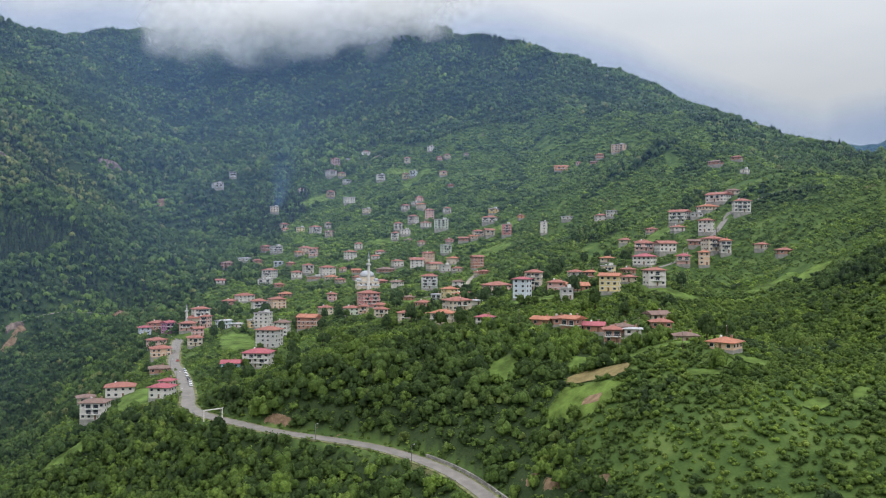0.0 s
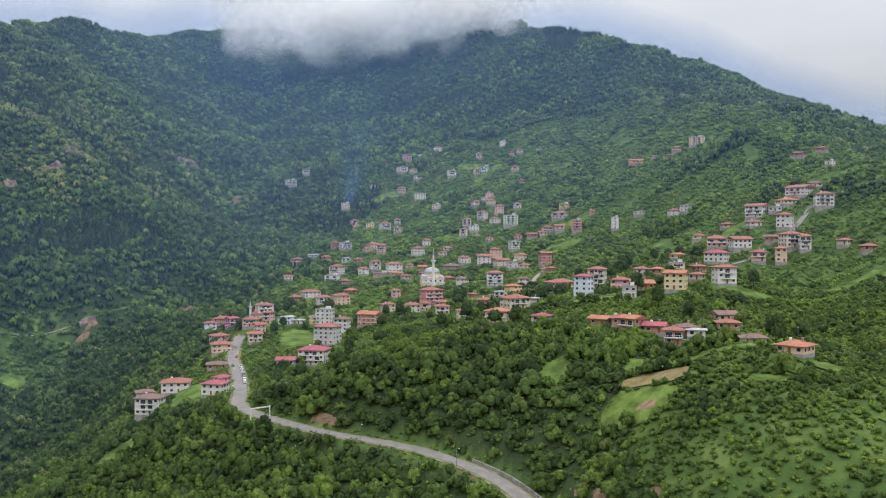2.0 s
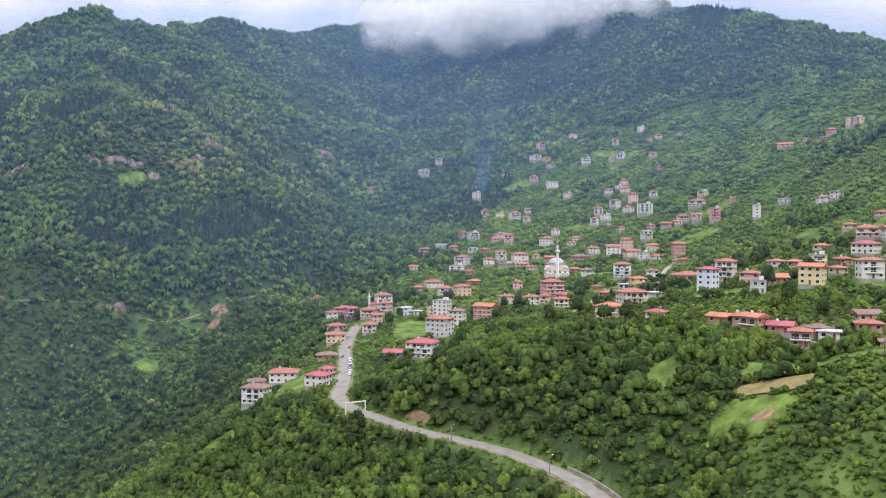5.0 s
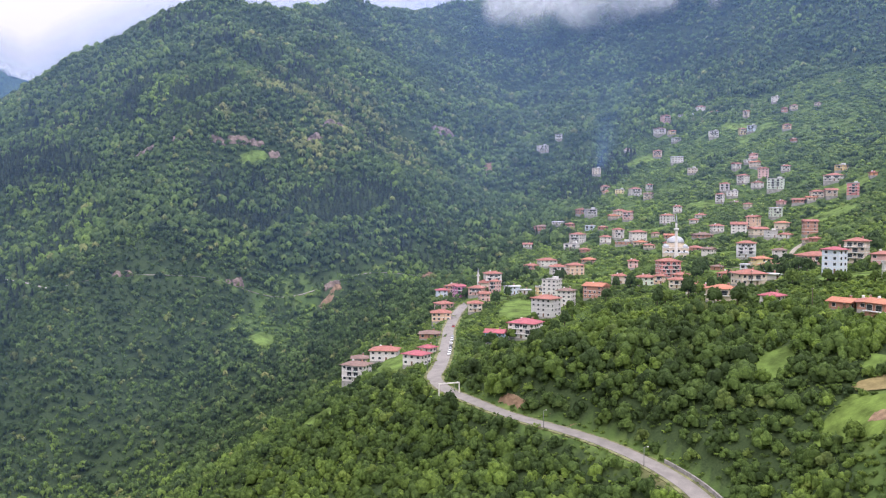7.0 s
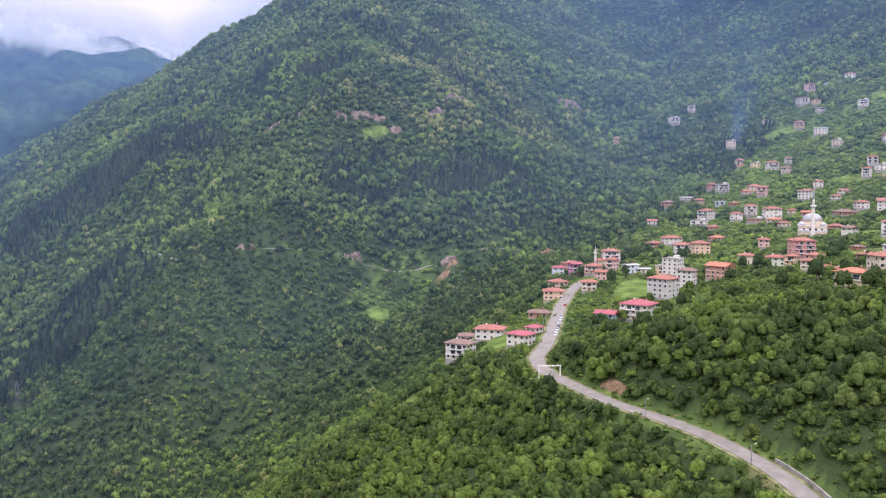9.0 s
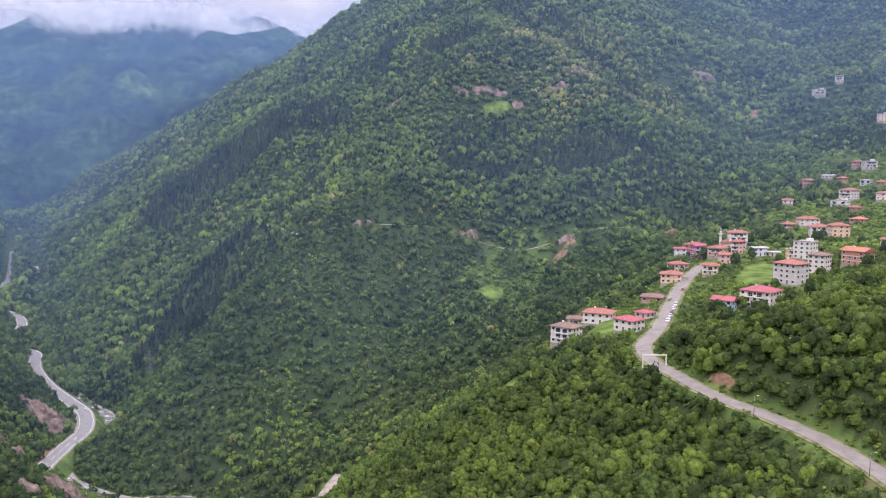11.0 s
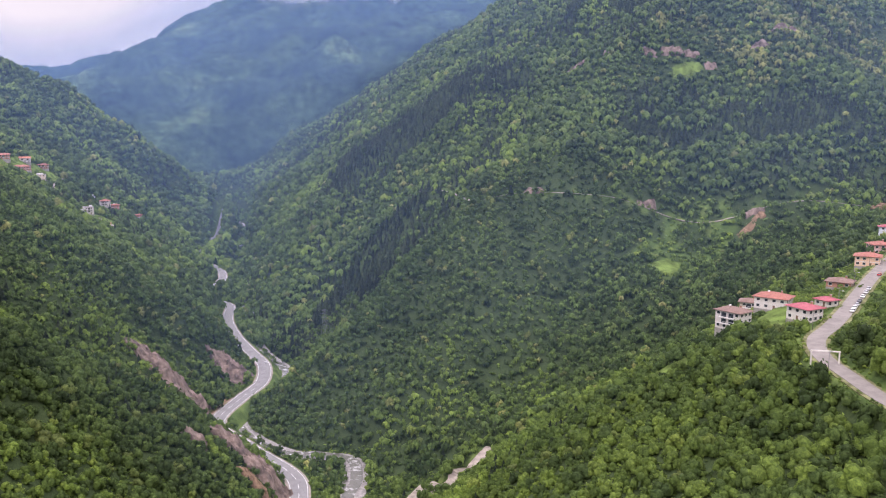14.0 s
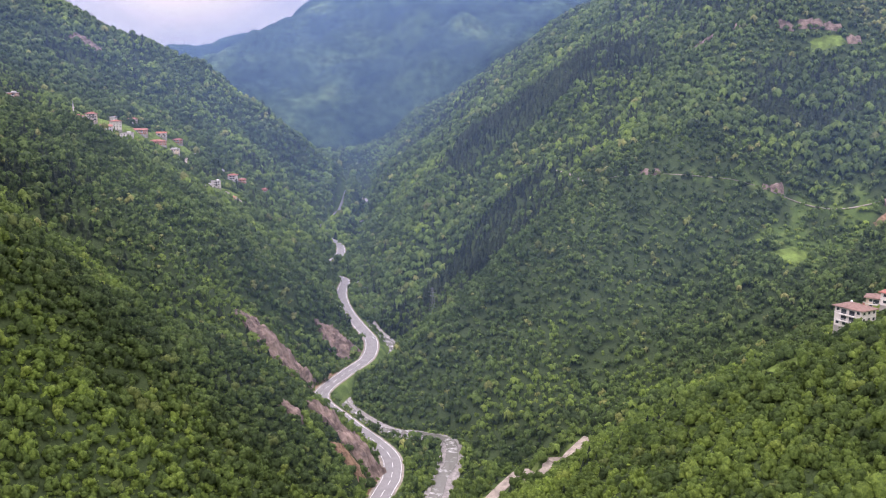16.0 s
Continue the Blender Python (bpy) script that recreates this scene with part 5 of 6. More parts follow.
# ---- the place ----
build_ways()
for spot in FIELDS:
    build_field(*spot)
OUTCROPS = [(-479, 267, 21, 13, 50, 9, "rock"), (-482, 284, 13, 8, 60, 8, "rock"), (-543, 336, 15, 11, 25, 9, "rock"), (-340, 267, 20, 8, 35, 8, "rock"), (-322, 262, 10, 5, 35, 4, "earth"), (-337, 238, 7, 4, 60, 4, "rock"),
            (-543, 820, 12, 3.2, 54, 6, "rock"), (-530, 836, 9, 2.6, 54, 5, "rock"), (-555, 799, 9, 2.6, 50, 5, "rock"), (-513, 845, 7, 3, 60, 5, "rock"), (-610, 752, 13, 4, 40, 5, "rock"), (-585, 770, 9, 3, 40, 4, "rock"), (-507, 962, 22, 5, 80, 7, "rock"), (-503, 910, 12, 4, 80, 5, "rock"), (-520, 1330, 30, 7, 80, 8, "rock"),
            (-434, 1312, 7, 30, 24, 5, "earth"), (-303, 798, 20, 4, 100, 4, "earth"), (-459, 559, 9, 4, 40, 4, "rock"), (-414, 641, 10, 4, 70, 4, "rock"), (-71, 365, 11, 1.5, -30, 2.3, "earth"), (-52, 356, 6, 1.2, -28, 1.5, "earth"), (-44, 352, 5, 1.4, -28, 1.8, "earth"),
            (29, 297, 7, 2.2, -48, 1.5, "earth"), (38, 284, 8, 2.2, -48, 1.5, "earth"), (48, 269, 7, 2.2, -48, 1.5, "earth"), (-1500, 250, 26, 9, 70, 10, "rock"), (-350, 690, 14, 3, 80, 3, "earth"), (232, 1040, 12, 5, 0, 4, "earth"), (-355, 700, 8, 4, 60, 3, "rock")]
for i, (x, y, wide, deep, turn, rise, what) in enumerate(OUTCROPS):
    rock_face(x, y, wide, deep, turn, rise, ROCK if what == "rock" else EARTH, "jagged brown rock face on the wooded slope" if what == "rock" else "raw reddish earth bank on the slope", 100 + i)

house(-174, 425, 12.1, 9.0, 3, 2, "white", "brown")
house(-199, 473, 8.6, 7.7, 2, 29, "cream", "brown")
house(-171, 450, 14.0, 10.4, 2, 16, "white", "tile")
house(-140, 424, 10.5, 8.7, 2, -8, "white", "crimson")
house(-146, 450, 6.5, 6.5, 1, -11, "white", "crimson")
house(-165, 494, 10.8, 8.7, 1, 20, "brick", "brown")
house(-185, 556, 12.1, 9.9, 2, 25, "peach", "tile")
house(-203, 602, 10.5, 9.4, 2, 53, "pink", "tile")
house(-239, 680, 8.9, 7.0, 3, 31, "sky", "crimson")
house(-233, 691, 12.0, 10.6, 3, 3, "brick", "tile")
house(-208, 642, 7.4, 6.5, 3, 54, "magenta", "crimson")
house(-191, 636, 11.0, 8.7, 2, 3, "pink", "tile")
house(-166, 568, 9.0, 8.3, 2, 23, "cream", "tile")
house(-178, 616, 7.1, 6.5, 2, 37, "pink", "tile")
house(-190, 666, 12.4, 9.0, 4, 32, "white", "tile")
house(-179, 641, 6.5, 6.5, 3, -15, "pink", "tile")
house(-165, 639, 9.1, 7.9, 2, 47, "sky", "metal")
house(-157, 643, 9.1, 7.0, 1, 24, "white", "metal")
house(-144, 642, 6.5, 6.5, 2, 31, "ochre", "flat")
house(-136, 643, 11.2, 9.9, 4, -9, "white", "flat")
house(-162, 749, 12.6, 11.5, 3, 24, "white", "tile")
house(-144, 737, 12.4, 10.8, 3, 35, "peach", "tile")
house(-188, 805, 15.8, 12.1, 2, 33, "white", "tile")
house(-200, 796, 10.2, 9.3, 2, -16, "brick", "tile")
house(-150, 808, 11.2, 10.4, 1, 2, "brick", "orange")
house(-112, 548, 13.8, 11.5, 4, -15, "grey", "tile")
house(-114, 601, 10.1, 8.9, 4, -5, "white", "brown")
house(-107, 493, 15.3, 12.5, 3, -5, "white", "crimson")
house(-120, 481, 9.6, 8.2, 2, 6, "blue", "crimson")
house(-97, 615, 13.7, 11.8, 3, -14, "brick", "orange")
house(-92, 665, 10.1, 7.7, 2, 27, "cream", "tile")
house(-96, 735, 7.7, 6.9, 2, 13, "pink", "tile")
house(-253, 999, 12.7, 11.8, 2, -8, "brick", "brown")
house(-236, 1014, 12.8, 11.8, 1, -12, "white", "metal")
house(-216, 988, 9.7, 9.2, 2, 22, "brick", "tile")
house(-215, 1034, 10.1, 8.7, 2, 48, "brick", "tile")
house(-200, 1019, 12.0, 10.8, 3, 33, "grey", "flat")
house(-185, 955, 9.6, 7.0, 2, 1, "sky", "metal")
house(-172, 959, 8.6, 6.5, 1, -13, "brick", "tile")
house(-162, 999, 12.5, 9.6, 2, 36, "cream", "tile")
house(-150, 983, 9.6, 7.2, 3, -7, "pink", "tile")
house(-168, 993, 9.7, 8.1, 1, 36, "cream", "orange")
house(-143, 900, 10.0, 9.4, 3, 25, "white", "tile")
house(-153, 888, 11.1, 8.6, 2, 13, "white", "tile")
house(-182, 892, 12.4, 11.0, 3, -22, "white", "tile")
house(-181, 865, 13.3, 11.7, 2, 2, "white", "flat")
house(-163, 845, 8.9, 7.7, 1, 24, "brick", "tile")
house(-230, 877, 8.7, 7.7, 1, 17, "white", "tile")
house(-132, 876, 13.4, 11.3, 1, -14, "brick", "flat")
house(-105, 963, 11.8, 9.8, 3, -22, "white", "tile")
house(-99, 994, 9.3, 7.7, 2, 8, "white", "tile")
house(-71, 961, 10.2, 9.2, 1, -4, "white", "tile")
house(-75, 941, 9.4, 6.8, 1, 7, "white", "tile")
house(-120, 882, 14.7, 11.3, 3, 26, "white", "tile")
house(-105, 892, 7.0, 6.5, 1, -2, "cream", "tile")
house(-90, 882, 8.8, 8.2, 1, -2, "brick", "orange")
house(-113, 858, 11.5, 9.2, 1, -4, "cream", "orange")
house(-86, 852, 7.6, 6.5, 1, -25, "brick", "tile")
house(-102, 842, 8.4, 7.1, 1, 39, "cream", "tile")
house(-48, 893, 10.8, 9.2, 2, 22, "white", "tile")
house(-59, 874, 15.5, 12.6, 1, 30, "brick", "brown")
house(-59, 673, 14.1, 12.5, 4, 29, "red", "tile")
house(-48, 656, 9.4, 8.6, 1, -14, "pink", "tile")
house(-60, 644, 6.5, 6.5, 2, -7, "peach", "tile")
house(-45, 617, 9.6, 7.5, 2, 10, "cream", "tile")
house(-70, 646, 11.2, 8.9, 2, 15, "mint", "tile")
house(-41, 763, 8.8, 7.5, 2, -27, "white", "brown")
house(-60, 829, 11.0, 9.0, 1, -4, "brick", "tile")
house(-28, 699, 7.0, 6.5, 1, -29, "brick", "brown")
house(-12, 754, 14.1, 10.7, 4, 2, "bluewhite", "tile")
house(-24, 538, 8.3, 6.8, 2, 15, "cream", "tile")
house(-16, 535, 9.5, 7.5, 1, -21, "brick", "tile")
house(-15, 632, 9.8, 9.1, 1, -18, "brick", "tile")
house(0, 438, 11.1, 8.4, 2, -17, "cream", "orange")
house(21, 424, 7.5, 6.5, 1, -24, "white", "crimson")
house(8, 481, 12.7, 10.7, 2, 32, "cream", "tile")
house(-5, 657, 7.3, 6.5, 2, -6, "sky", "metal")
house(5, 640, 9.9, 8.6, 3, 29, "yellow", "orange")
house(12, 576, 7.6, 7.3, 2, -28, "cream", "orange")
house(20, 624, 9.0, 7.6, 1, 27, "pink", "tile")
house(13, 728, 9.7, 7.1, 2, 6, "white", "brown")
house(18, 492, 6.3, 6.3, 1, 18, "white", "metal")
house(-27, 874, 13.5, 12.6, 3, 5, "white", "tile")
house(-15, 885, 10.2, 7.3, 4, -32, "peach", "tile")
house(-9, 854, 13.2, 10.7, 2, 27, "cream", "tile")
house(2, 839, 10.2, 7.9, 2, 13, "grey", "flat")
house(10, 864, 10.5, 8.6, 2, -19, "cream", "orange")
house(14, 829, 9.5, 8.4, 1, -16, "white", "tile")
house(33, 820, 10.5, 8.5, 4, 18, "brick", "tile")
house(32, 767, 6.8, 6.5, 1, 19, "cream", "tile")
house(37, 761, 6.5, 6.5, 1, -29, "brick", "tile")
house(3, 905, 9.6, 7.9, 3, 28, "mint", "metal")
house(7, 927, 6.5, 6.5, 1, 35, "pink", "tile")
house(23, 921, 11.2, 8.1, 1, -14, "brick", "tile")
house(33, 919, 8.1, 7.3, 1, 12, "cream", "orange")
house(38, 923, 11.2, 9.5, 2, 10, "cream", "tile")
house(50, 919, 9.7, 9.0, 2, 11, "cream", "tile")
house(68, 911, 10.1, 8.5, 4, 0, "red", "flat")
house(53, 958, 15.9, 12.5, 2, -17, "white", "tile")
house(102, 861, 6.6, 6.6, 4, 2, "white", "flat")
house(-2, 1024, 16.9, 12.5, 4, -1, "mint", "flat")
house(-55, 1038, 10.3, 7.5, 3, 6, "white", "tile")
house(-46, 1024, 11.3, 10.4, 2, 13, "white", "flat")
house(-57, 1010, 8.5, 7.4, 3, -5, "white", "tile")
house(-40, 1001, 10.0, 8.0, 1, 19, "brick", "brown")
house(-24, 938, 6.5, 6.5, 1, 29, "cream", "tile")
house(37, 583, 16.7, 12.2, 2, 32, "pink", "tile")
house(45, 482, 8.6, 6.4, 4, -34, "sky", "crimson")
house(56, 524, 9.9, 9.1, 4, -14, "cream", "tile")
house(66, 494, 9.3, 7.3, 2, -16, "pink", "tile")
house(47, 399, 8.3, 7.2, 1, -33, "brick", "orange")
house(54, 396, 6.6, 6.6, 1, 4, "brick", "tile")
house(58, 379, 7.9, 7.1, 2, -46, "brick", "orange")
house(67, 376, 8.3, 7.6, 1, -15, "brick", "crimson")
house(71, 356, 6.7, 6.7, 2, -7, "brick", "tile")
house(79, 372, 6.8, 6.8, 1, 17, "brick", "brown")
house(82, 367, 6.9, 6.9, 1, -9, "white", "metal")
house(98, 382, 8.7, 7.0, 1, -6, "brick", "tile")
house(100, 397, 8.9, 8.3, 1, 15, "cream", "brown")
house(99, 346, 8.8, 6.8, 1, -7, "cream", "brown")
house(106, 319, 9.7, 9.1, 1, -41, "peach", "orange")
house(82, 526, 8.0, 6.5, 2, 7, "white", "tile")
house(90, 519, 7.0, 6.2, 2, -13, "brick", "orange")
house(75, 476, 11.6, 10.0, 1, 4, "brick", "orange")
house(66, 454, 6.2, 6.2, 2, 3, "grey", "flat")
house(104, 535, 7.9, 6.7, 2, 4, "yellow", "flat")
house(89, 452, 9.8, 8.2, 3, -24, "yellow", "orange")
house(117, 537, 7.3, 6.3, 1, 20, "brick", "tile")
house(102, 466, 6.0, 6.0, 1, -39, "cream", "tile")
house(113, 454, 9.9, 7.2, 3, 13, "white", "tile")
house(133, 560, 12.2, 11.6, 2, -33, "white", "crimson")
house(116, 600, 8.2, 6.3, 1, -34, "cream", "orange")
house(152, 708, 10.5, 9.0, 1, -13, "cream", "tile")
house(144, 616, 7.7, 7.0, 1, -35, "pink", "tile")
house(141, 595, 12.5, 11.6, 2, -16, "pink", "tile")
house(152, 581, 11.6, 10.5, 2, 8, "white", "tile")
house(156, 551, 8.3, 7.7, 2, -16, "pink", "crimson")
house(168, 547, 6.5, 6.5, 3, -12, "peach", "orange")
house(172, 580, 8.8, 6.7, 1, -16, "brick", "brown")
house(179, 565, 10.7, 10.0, 3, 13, "cream", "tile")
house(185, 557, 6.5, 6.5, 3, -6, "white", "orange")
house(204, 544, 6.5, 6.5, 1, -48, "cream", "tile")
house(-356, 1342, 15.5, 11.6, 3, 37, "grey", "flat")
house(-343, 1387, 11.0, 10.3, 3, 15, "white", "metal")
house(-246, 1239, 12.1, 9.8, 3, 12, "cream", "flat")
house(-223, 1193, 10.5, 9.6, 2, 29, "cream", "tile")
house(-215, 1165, 8.0, 6.5, 1, -11, "peach", "orange")
house(-188, 1121, 10.9, 10.0, 2, 9, "yellow", "flat")
house(-166, 1104, 12.9, 11.2, 3, 30, "white", "tile")
house(-153, 1128, 7.0, 6.5, 2, 26, "white", "tile")
house(-141, 1056, 9.2, 7.8, 2, -13, "cream", "brown")
house(-178, 1406, 12.1, 9.2, 4, 45, "pink", "tile")
house(-136, 1491, 13.8, 10.0, 3, 20, "white", "tile")
house(-109, 1450, 10.7, 9.8, 3, -16, "cream", "tile")
house(-154, 1468, 25.5, 12.3, 1, -2, "grey", "flat")
house(-127, 1442, 9.5, 7.5, 1, 2, "white", "flat")
house(-182, 1378, 14.7, 12.0, 3, 41, "white", "brown")
house(-164, 1375, 10.7, 8.0, 2, 41, "yellow", "tile")
house(-152, 1341, 11.4, 8.4, 2, 40, "white", "metal")
house(-226, 1351, 8.4, 6.7, 1, 27, "cream", "tile")
house(-172, 1301, 12.1, 8.7, 3, 4, "peach", "tile")
house(-141, 1275, 16.0, 12.5, 3, 16, "white", "metal")
house(-102, 1137, 9.2, 8.4, 2, -21, "cream", "flat")
house(-97, 1318, 12.7, 10.3, 3, 13, "white", "flat")
house(-59, 1325, 8.7, 6.4, 3, 28, "yellow", "tile")
house(-46, 1323, 10.7, 8.7, 3, -17, "sky", "flat")
house(0, 1291, 10.5, 8.1, 2, 11, "peach", "tile")
house(-58, 1382, 8.0, 6.2, 3, -17, "cream", "tile")
house(-21, 1442, 9.5, 7.5, 3, -17, "white", "flat")
house(-6, 1379, 8.5, 7.6, 2, 7, "brick", "tile")
house(6, 1386, 9.6, 8.9, 2, 15, "cream", "tile")
house(38, 1392, 8.1, 6.7, 1, -15, "cream", "brown")
house(11, 1214, 7.0, 6.5, 1, -20, "brick", "tile")
house(-32, 1140, 8.8, 7.5, 2, 19, "pink", "tile")
house(-38, 1131, 7.6, 6.4, 1, -10, "white", "flat")
house(-50, 1122, 8.6, 7.8, 2, 37, "white", "tile")
house(-29, 1120, 10.3, 7.6, 2, -31, "cream", "orange")
house(-17, 1072, 11.3, 10.1, 4, 1, "pink", "tile")
house(5, 1107, 9.4, 7.7, 2, 10, "white", "tile")
house(-37, 1053, 10.1, 9.0, 3, -31, "white", "tile")
house(-21, 1036, 9.9, 9.4, 2, 36, "white", "tile")
house(246, 1190, 20.4, 13.1, 4, -14, "peach", "flat")
house(219, 1190, 11.6, 9.1, 2, -4, "brick", "orange")
house(164, 1182, 18.5, 13.1, 2, -5, "orange", "orange")
house(189, 1187, 7.2, 6.7, 1, -9, "pink", "tile")
house(207, 1166, 8.5, 7.8, 1, -34, "brick", "brown")
house(61, 1022, 9.8, 9.0, 2, -32, "ochre", "flat")
house(85, 929, 6.4, 6.4, 1, 11, "orange", "tile")
house(127, 867, 10.1, 7.9, 1, -37, "white", "metal")
house(149, 801, 10.7, 7.9, 2, 12, "white", "tile")
house(158, 796, 8.7, 6.4, 2, -45, "white", "metal")
house(166, 677, 7.5, 7.0, 1, 8, "pink", "tile")
house(182, 654, 12.9, 10.4, 3, -39, "white", "tile")
house(170, 616, 8.4, 7.7, 1, 6, "white", "tile")
house(193, 647, 8.8, 7.7, 1, -14, "grey", "flat")
house(203, 652, 13.0, 10.9, 1, 19, "cream", "orange")
house(214, 659, 15.7, 12.5, 2, -50, "white", "tile")
house(225, 661, 10.0, 7.4, 1, -12, "cream", "brown")
house(218, 621, 11.7, 10.4, 3, -10, "white", "tile")
house(185, 597, 8.9, 8.0, 3, -33, "white", "tile")
house(266, 829, 12.5, 10.1, 1, -36, "brick", "brown")
house(290, 839, 9.6, 7.7, 1, -37, "brick", "tile")
house(283, 797, 6.5, 6.5, 1, -46, "white", "flat")
house(207, 516, 8.0, 6.6, 1, -6, "brick", "tile")
house(-1052, 130, 15.8, 12.5, 3, 78, "brick", "flat")
house(-1086, 179, 16.9, 12.5, 2, 117, "cream", "tile")
house(-1065, 204, 12.5, 9.6, 2, 60, "white", "tile")
house(-1117, 219, 13.1, 10.9, 4, 91, "cream", "tile")
house(-1092, 232, 15.7, 12.5, 2, 92, "white", "tile")
house(-1155, 251, 12.0, 10.5, 4, 108, "white", "tile")
house(-1194, 253, 8.7, 6.8, 2, 95, "white", "metal")
house(-1225, 282, 9.6, 7.0, 2, 50, "cream", "tile")
house(-1066, 254, 13.4, 9.8, 2, 54, "white", "flat")
house(-1192, 286, 18.7, 12.5, 2, 73, "brick", "tile")
house(-1223, 319, 13.4, 11.2, 2, 78, "white", "orange")
house(-1234, 343, 11.0, 8.5, 2, 46, "brick", "tile")
house(-1181, 306, 21.6, 12.5, 2, 109, "brick", "tile")
house(-1168, 320, 26.0, 12.5, 2, 75, "cream", "flat")
house(-1195, 394, 9.6, 7.4, 1, 96, "white", "flat")
house(-1107, 391, 11.9, 10.5, 3, 68, "white", "tile")
house(-1132, 410, 9.7, 8.1, 2, 69, "brick", "tile")
house(-992, 344, 10.6, 9.1, 3, 85, "white", "flat")
house(-978, 332, 7.3, 6.5, 1, 109, "white", "flat")
house(-960, 355, 7.2, 6.8, 1, 43, "ochre", "orange")
house(-1213, 462, 8.2, 6.7, 1, 40, "brick", "tile")

build_mosque()
small_mosque(-194, 662, 17, "cream", "small old mosque with a tiled roof and a pointed minaret")
small_mosque(-1103, 204, 24, "white", "white village mosque with a slender minaret on the far hillside")
gantry()
for frac, off, paint in ((0.60, -2.6, "white"), (0.616, -2.6, "white"), (0.63, -2.7, "silver"), (0.646, -2.6, "dark"), (0.662, -2.6, "white"), (0.68, -2.6, "white"), (0.70, -2.7, "silver"), (0.80, -2.3, "red")):
    car(*along_road("village_road", frac, off), paint, f"{paint} car parked at the edge of the village road", "parked cars")
for frac, off, paint in ((0.068, 2.4, "blue"), (0.245, -2.4, "white"), (0.29, 2.4, "dark")):
    car(*along_road("highway", frac, off), paint, f"{paint} car on the valley highway", "cars on the highway")
pylon(-560, 424, 26)
for x, y in ((84, 365), (70, 338), (112, 335), (88, 312), (36, 402), (10, 470), (-60, 470), (130, 470), (150, 520), (60, 560), (-100, 640), (-20, 640), (190, 590), (-140, 690)):
    utility_pole(x, y)
for k in range(9):
    x, y, z, turn = along_road("village_road", 0.12 + k * 0.1, 4.3)
    street_lamp(x, y, z, turn + 0)

SORTS = [lone_tree(1, 8.5, 3.4, LEAF_WOOD, "round green broadleaf tree beside the houses"), lone_tree(2, 7.0, 3.0, LEAF_HAZEL, "light green fruit tree among the houses"),
         lone_tree(3, 11.0, 3.2, LEAF_WOOD, "tall dark green tree standing in the village"), lone_tree(4, 6.0, 2.6, LEAF_HAZEL, "small bushy green tree on a meadow edge")]


def scatter_trees(count):
    rng = np.random.default_rng(77)
    x, y = rng.uniform(-200, 130, 4000), rng.uniform(300, 720, 4000)
    k = ~open_land(x, y) & orchard(x, y)
    x, y = x[k][:count], y[k][:count]
    z = land(x, y)
    for i in range(len(x)):
        s = rng.uniform(0.75, 1.2)
        copy_thing(SORTS[i % 4], pose(x[i], y[i], z[i], 0, 0, rng.uniform(0, 360)) @ Matrix.Scale(s, 4))
    for i, ob in enumerate(SORTS):
        px, py = -118 + i * 5, 470 + i * 16
        ob.matrix_world = pose(px, py, float(land([px], [py])[0]))


scatter_trees(150)


# ---- low cloud on the crests ----
def cloud_bank(name, x0, y0, x1, y1, low, high, layers, gap, seed, label):
    """Torn sheets of vapour, one behind the other, bulging and hollowed like a bank of low cloud."""
    n, m = 60, 18
    vs, fs, th = [], [], []
    d = Vector((x1 - x0, y1 - y0, 0))
    nrm = Vector((d.y, -d.x, 0)).normalized()
    for k in range(layers):
        u, v = np.meshgrid(np.linspace(0, 1, n), np.linspace(0, 1, m))
        lump = value_noise(u.ravel() * d.length, v.ravel() * (high - low), 120, seed + k).reshape(u.shape)
        push = -k * gap + (lump - 0.5) * 70 - 60 * (v - 0.4) ** 2
        px, py = x0 + u * d.x + nrm.x * push, y0 + u * d.y + nrm.y * push
        pz = low + v * (high - low) + (value_noise(u.ravel() * d.length, u.ravel() * 0, 260, seed + 9).reshape(u.shape) - 0.5) * 70
        ends = np.clip(np.minimum(u, 1 - u) * 3.4, 0, 1) ** 0.7
        rise = np.clip(v * 2.2, 0, 1) * np.clip((1 - v) * 1.8, 0, 1)
        b = len(vs) * n * m
        i, j = np.meshgrid(np.arange(m - 1), np.arange(n - 1), indexing="ij")
        fs.append(np.stack([i * n + j, i * n + j + 1, (i + 1) * n + j + 1, (i + 1) * n + j], -1).reshape(-1, 4) + b)
        vs.append(np.stack([px, py, pz], -1).reshape(-1, 3))
        th.append((1.1 * ends * rise - 0.12).ravel())
    me = sheet(name, np.concatenate(vs), np.concatenate(fs), CLOUD)
    me.attributes.new("thickness", "FLOAT", "POINT").data.foreach_set("value", np.concatenate(th).astype(np.float32))
    return tagged(new(name, me), label, "cloud", kind="stuff")


cloud_bank("low_cloud", -760, 1930, 130, 1930, 606, 880, 5, 30, 5, "white low cloud torn over the mountain crest")
cloud_bank("low_cloud", -3350, 1000, -3250, 3100, 660, 900, 3, 60, 15, "white low cloud lying along the distant mountains")


# ---- haze in the valley air: sheets that thin out towards the ground, each as dense as the air up to the next ----
HAZE_AT = (360, 540, 740, 960, 1200, 1460, 1740, 2060, 2420, 2850, 3350, 4150)
HAZE_PER_METRE = 0.00017


HAZE_TURN = np.radians(np.arange(-36, 100, 0.8))


def ridge_line():
    """The steepest rise of the land in each direction from the middle of the valley."""
    best = np.full(len(HAZE_TURN), -1.0)
    for r in np.geomspace(250, 4600, 80):
        best = np.maximum(best, (bare(30 - r * np.sin(HAZE_TURN), 60 + r * np.cos(HAZE_TURN)) - 190) / r)
    return best


RIDGES = ridge_line()


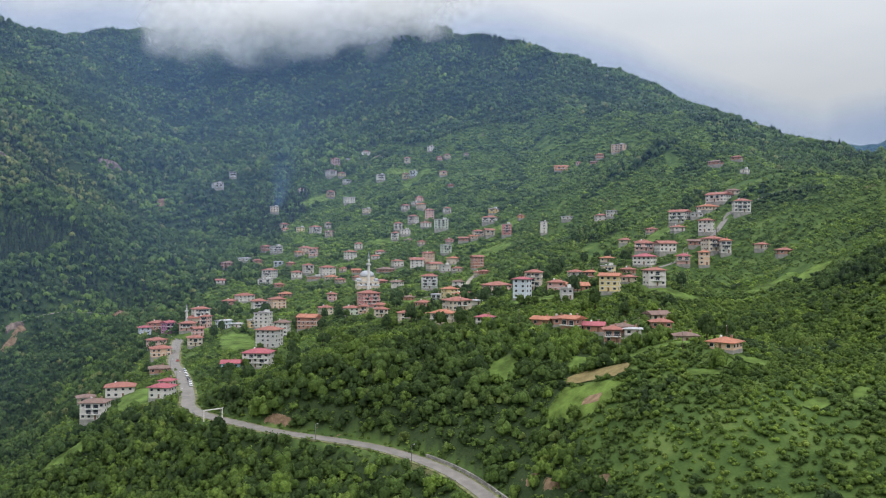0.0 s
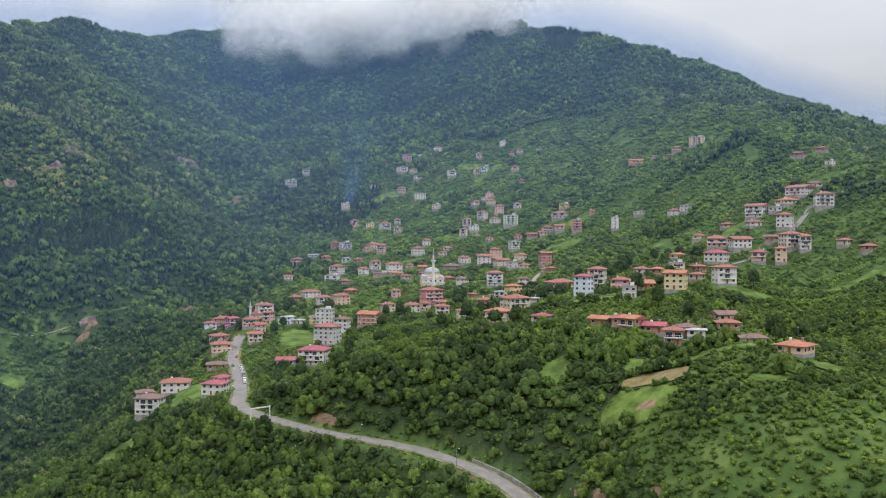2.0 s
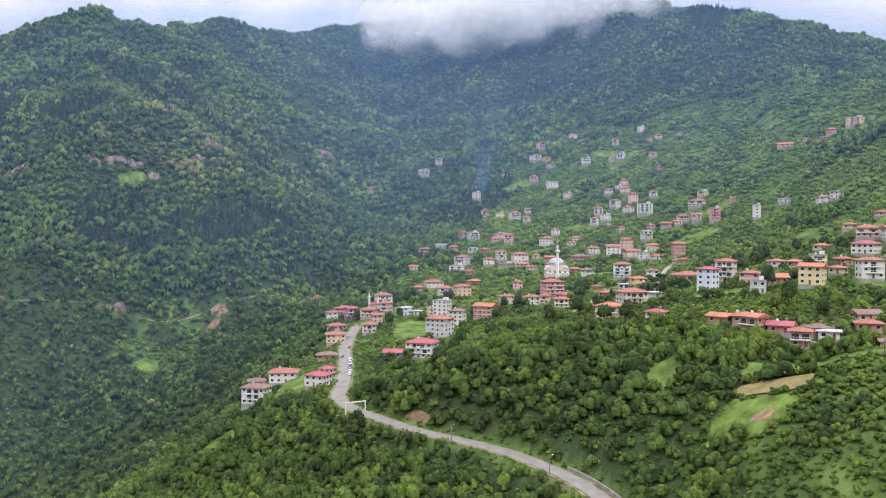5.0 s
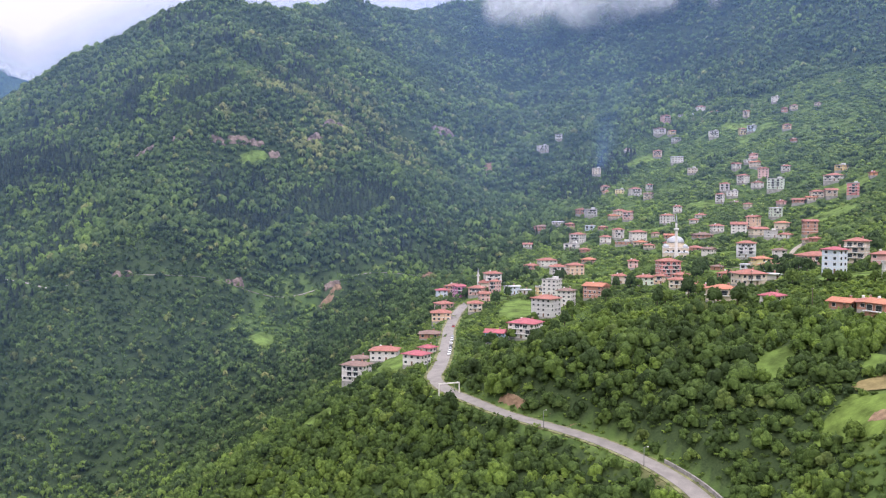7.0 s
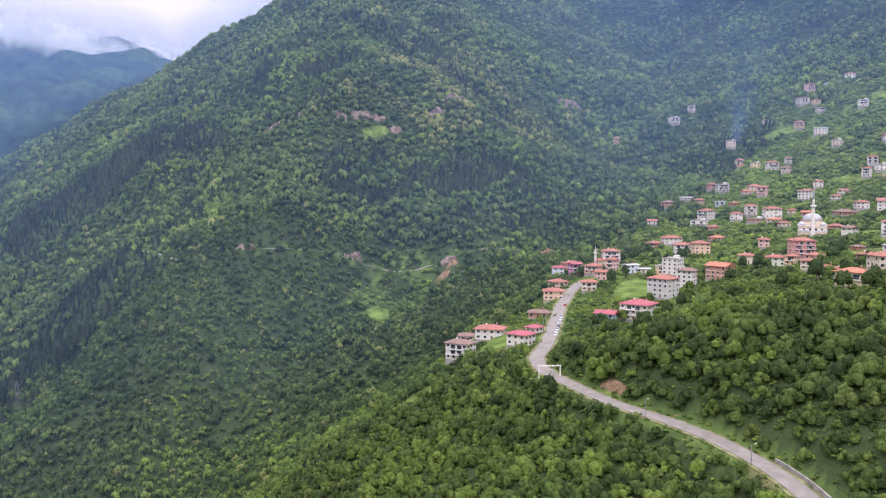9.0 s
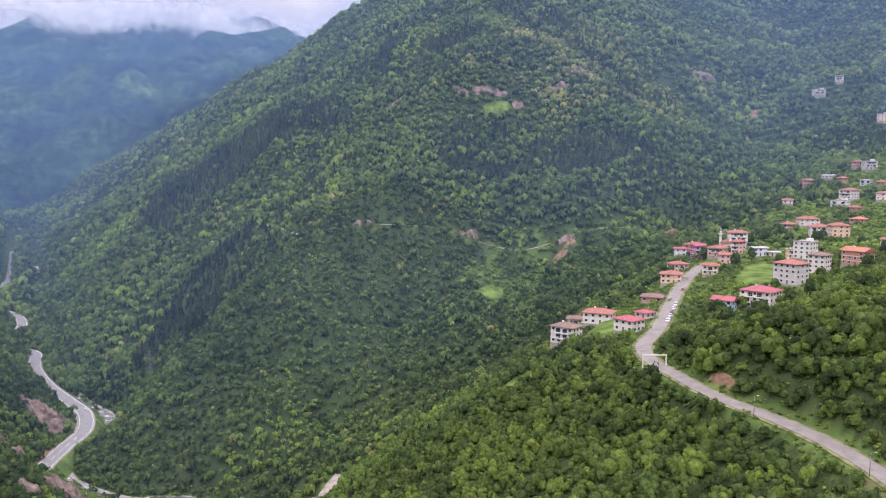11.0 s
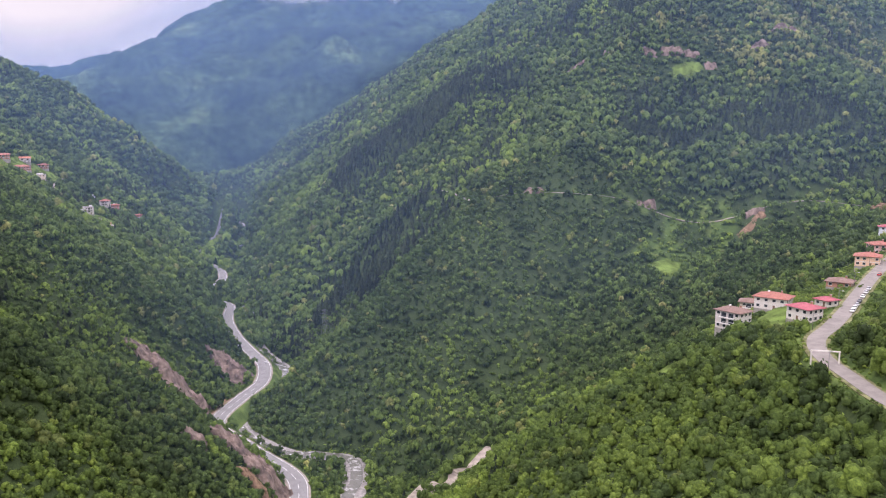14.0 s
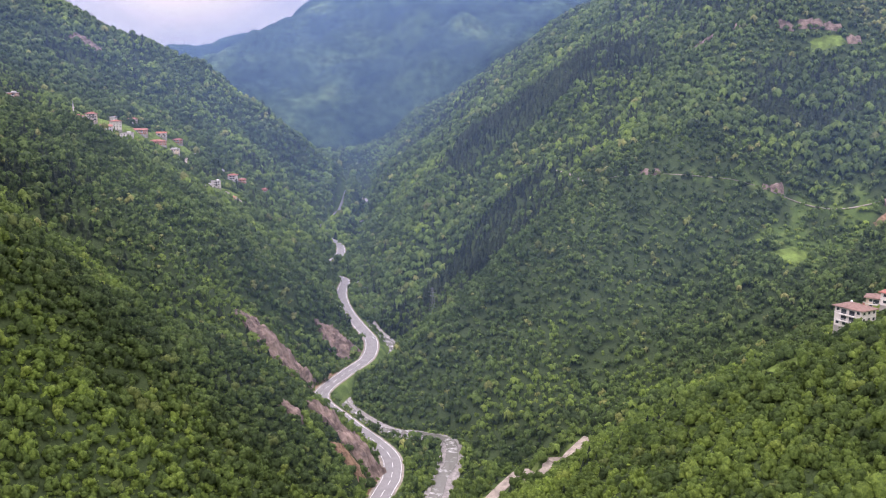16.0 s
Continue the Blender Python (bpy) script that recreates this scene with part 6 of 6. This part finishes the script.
def haze_sheet(r, depth):
    """The haze stays below the ridges."""
    px, py = 30 - r * np.sin(HAZE_TURN), 60 + r * np.cos(HAZE_TURN)
    floor_z = land(px, py)
    top = np.maximum(190 + (RIDGES + 0.05) * r, floor_z + 5)
    s = np.linspace(0, 1, 15)[:, None] ** 1.4
    z = floor_z + s * (top - floor_z)
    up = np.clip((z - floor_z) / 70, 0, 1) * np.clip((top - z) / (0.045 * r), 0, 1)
    m, n = z.shape
    i, j = np.meshgrid(np.arange(m - 1), np.arange(n - 1), indexing="ij")
    f = np.stack([i * n + j, i * n + j + 1, (i + 1) * n + j + 1, (i + 1) * n + j], -1).reshape(-1, 4)
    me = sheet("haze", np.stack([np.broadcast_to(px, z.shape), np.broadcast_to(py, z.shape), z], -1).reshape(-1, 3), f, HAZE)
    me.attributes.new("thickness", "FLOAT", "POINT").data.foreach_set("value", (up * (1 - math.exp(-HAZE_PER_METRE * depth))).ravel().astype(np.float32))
    return tagged(new("haze", me), "thin bluish haze hanging in the valley air", "haze", kind="stuff")


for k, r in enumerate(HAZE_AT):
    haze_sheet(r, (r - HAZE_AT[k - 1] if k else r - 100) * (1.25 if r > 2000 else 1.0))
scene.cycles.transparent_max_bounces = 32


def smoke_plume(x, y, tall, wide):
    """A thin drift of chimney smoke: three crossed veils that widen and thin out as they rise."""
    z0 = float(land([x], [y])[0]) + 4
    vs, fs, th = [], [], []
    u, v = np.meshgrid(np.linspace(-1, 1, 15), np.linspace(0, 1, 15))
    i, j = np.meshgrid(np.arange(14), np.arange(14), indexing="ij")
    for k in range(3):
        a = radians(60 * k - 20)
        half = wide * (0.12 + 0.88 * v)
        drift = 38 * v ** 1.5
        px = x + u * half * math.cos(a) + drift + 5 * np.sin(v * 7 + k)
        py = y + u * half * math.sin(a) + 8 * np.sin(v * 5)
        vs.append(np.stack([px, py, z0 + v * tall], -1).reshape(-1, 3))
        fs.append(np.stack([i * 15 + j, i * 15 + j + 1, (i + 1) * 15 + j + 1, (i + 1) * 15 + j], -1).reshape(-1, 4) + k * 225)
        th.append((0.085 * (1 - u ** 2) ** 2 * (1 - v) ** 0.8).ravel())
    me = sheet("smoke", np.concatenate(vs), np.concatenate(fs), HAZE)
    me.attributes.new("thickness", "FLOAT", "POINT").data.foreach_set("value", np.concatenate(th).astype(np.float32))
    return tagged(new("smoke", me), "thin blue smoke drifting up from a house chimney", "smoke", kind="stuff")


smoke_plume(-246, 1241, 140, 60)

grow()
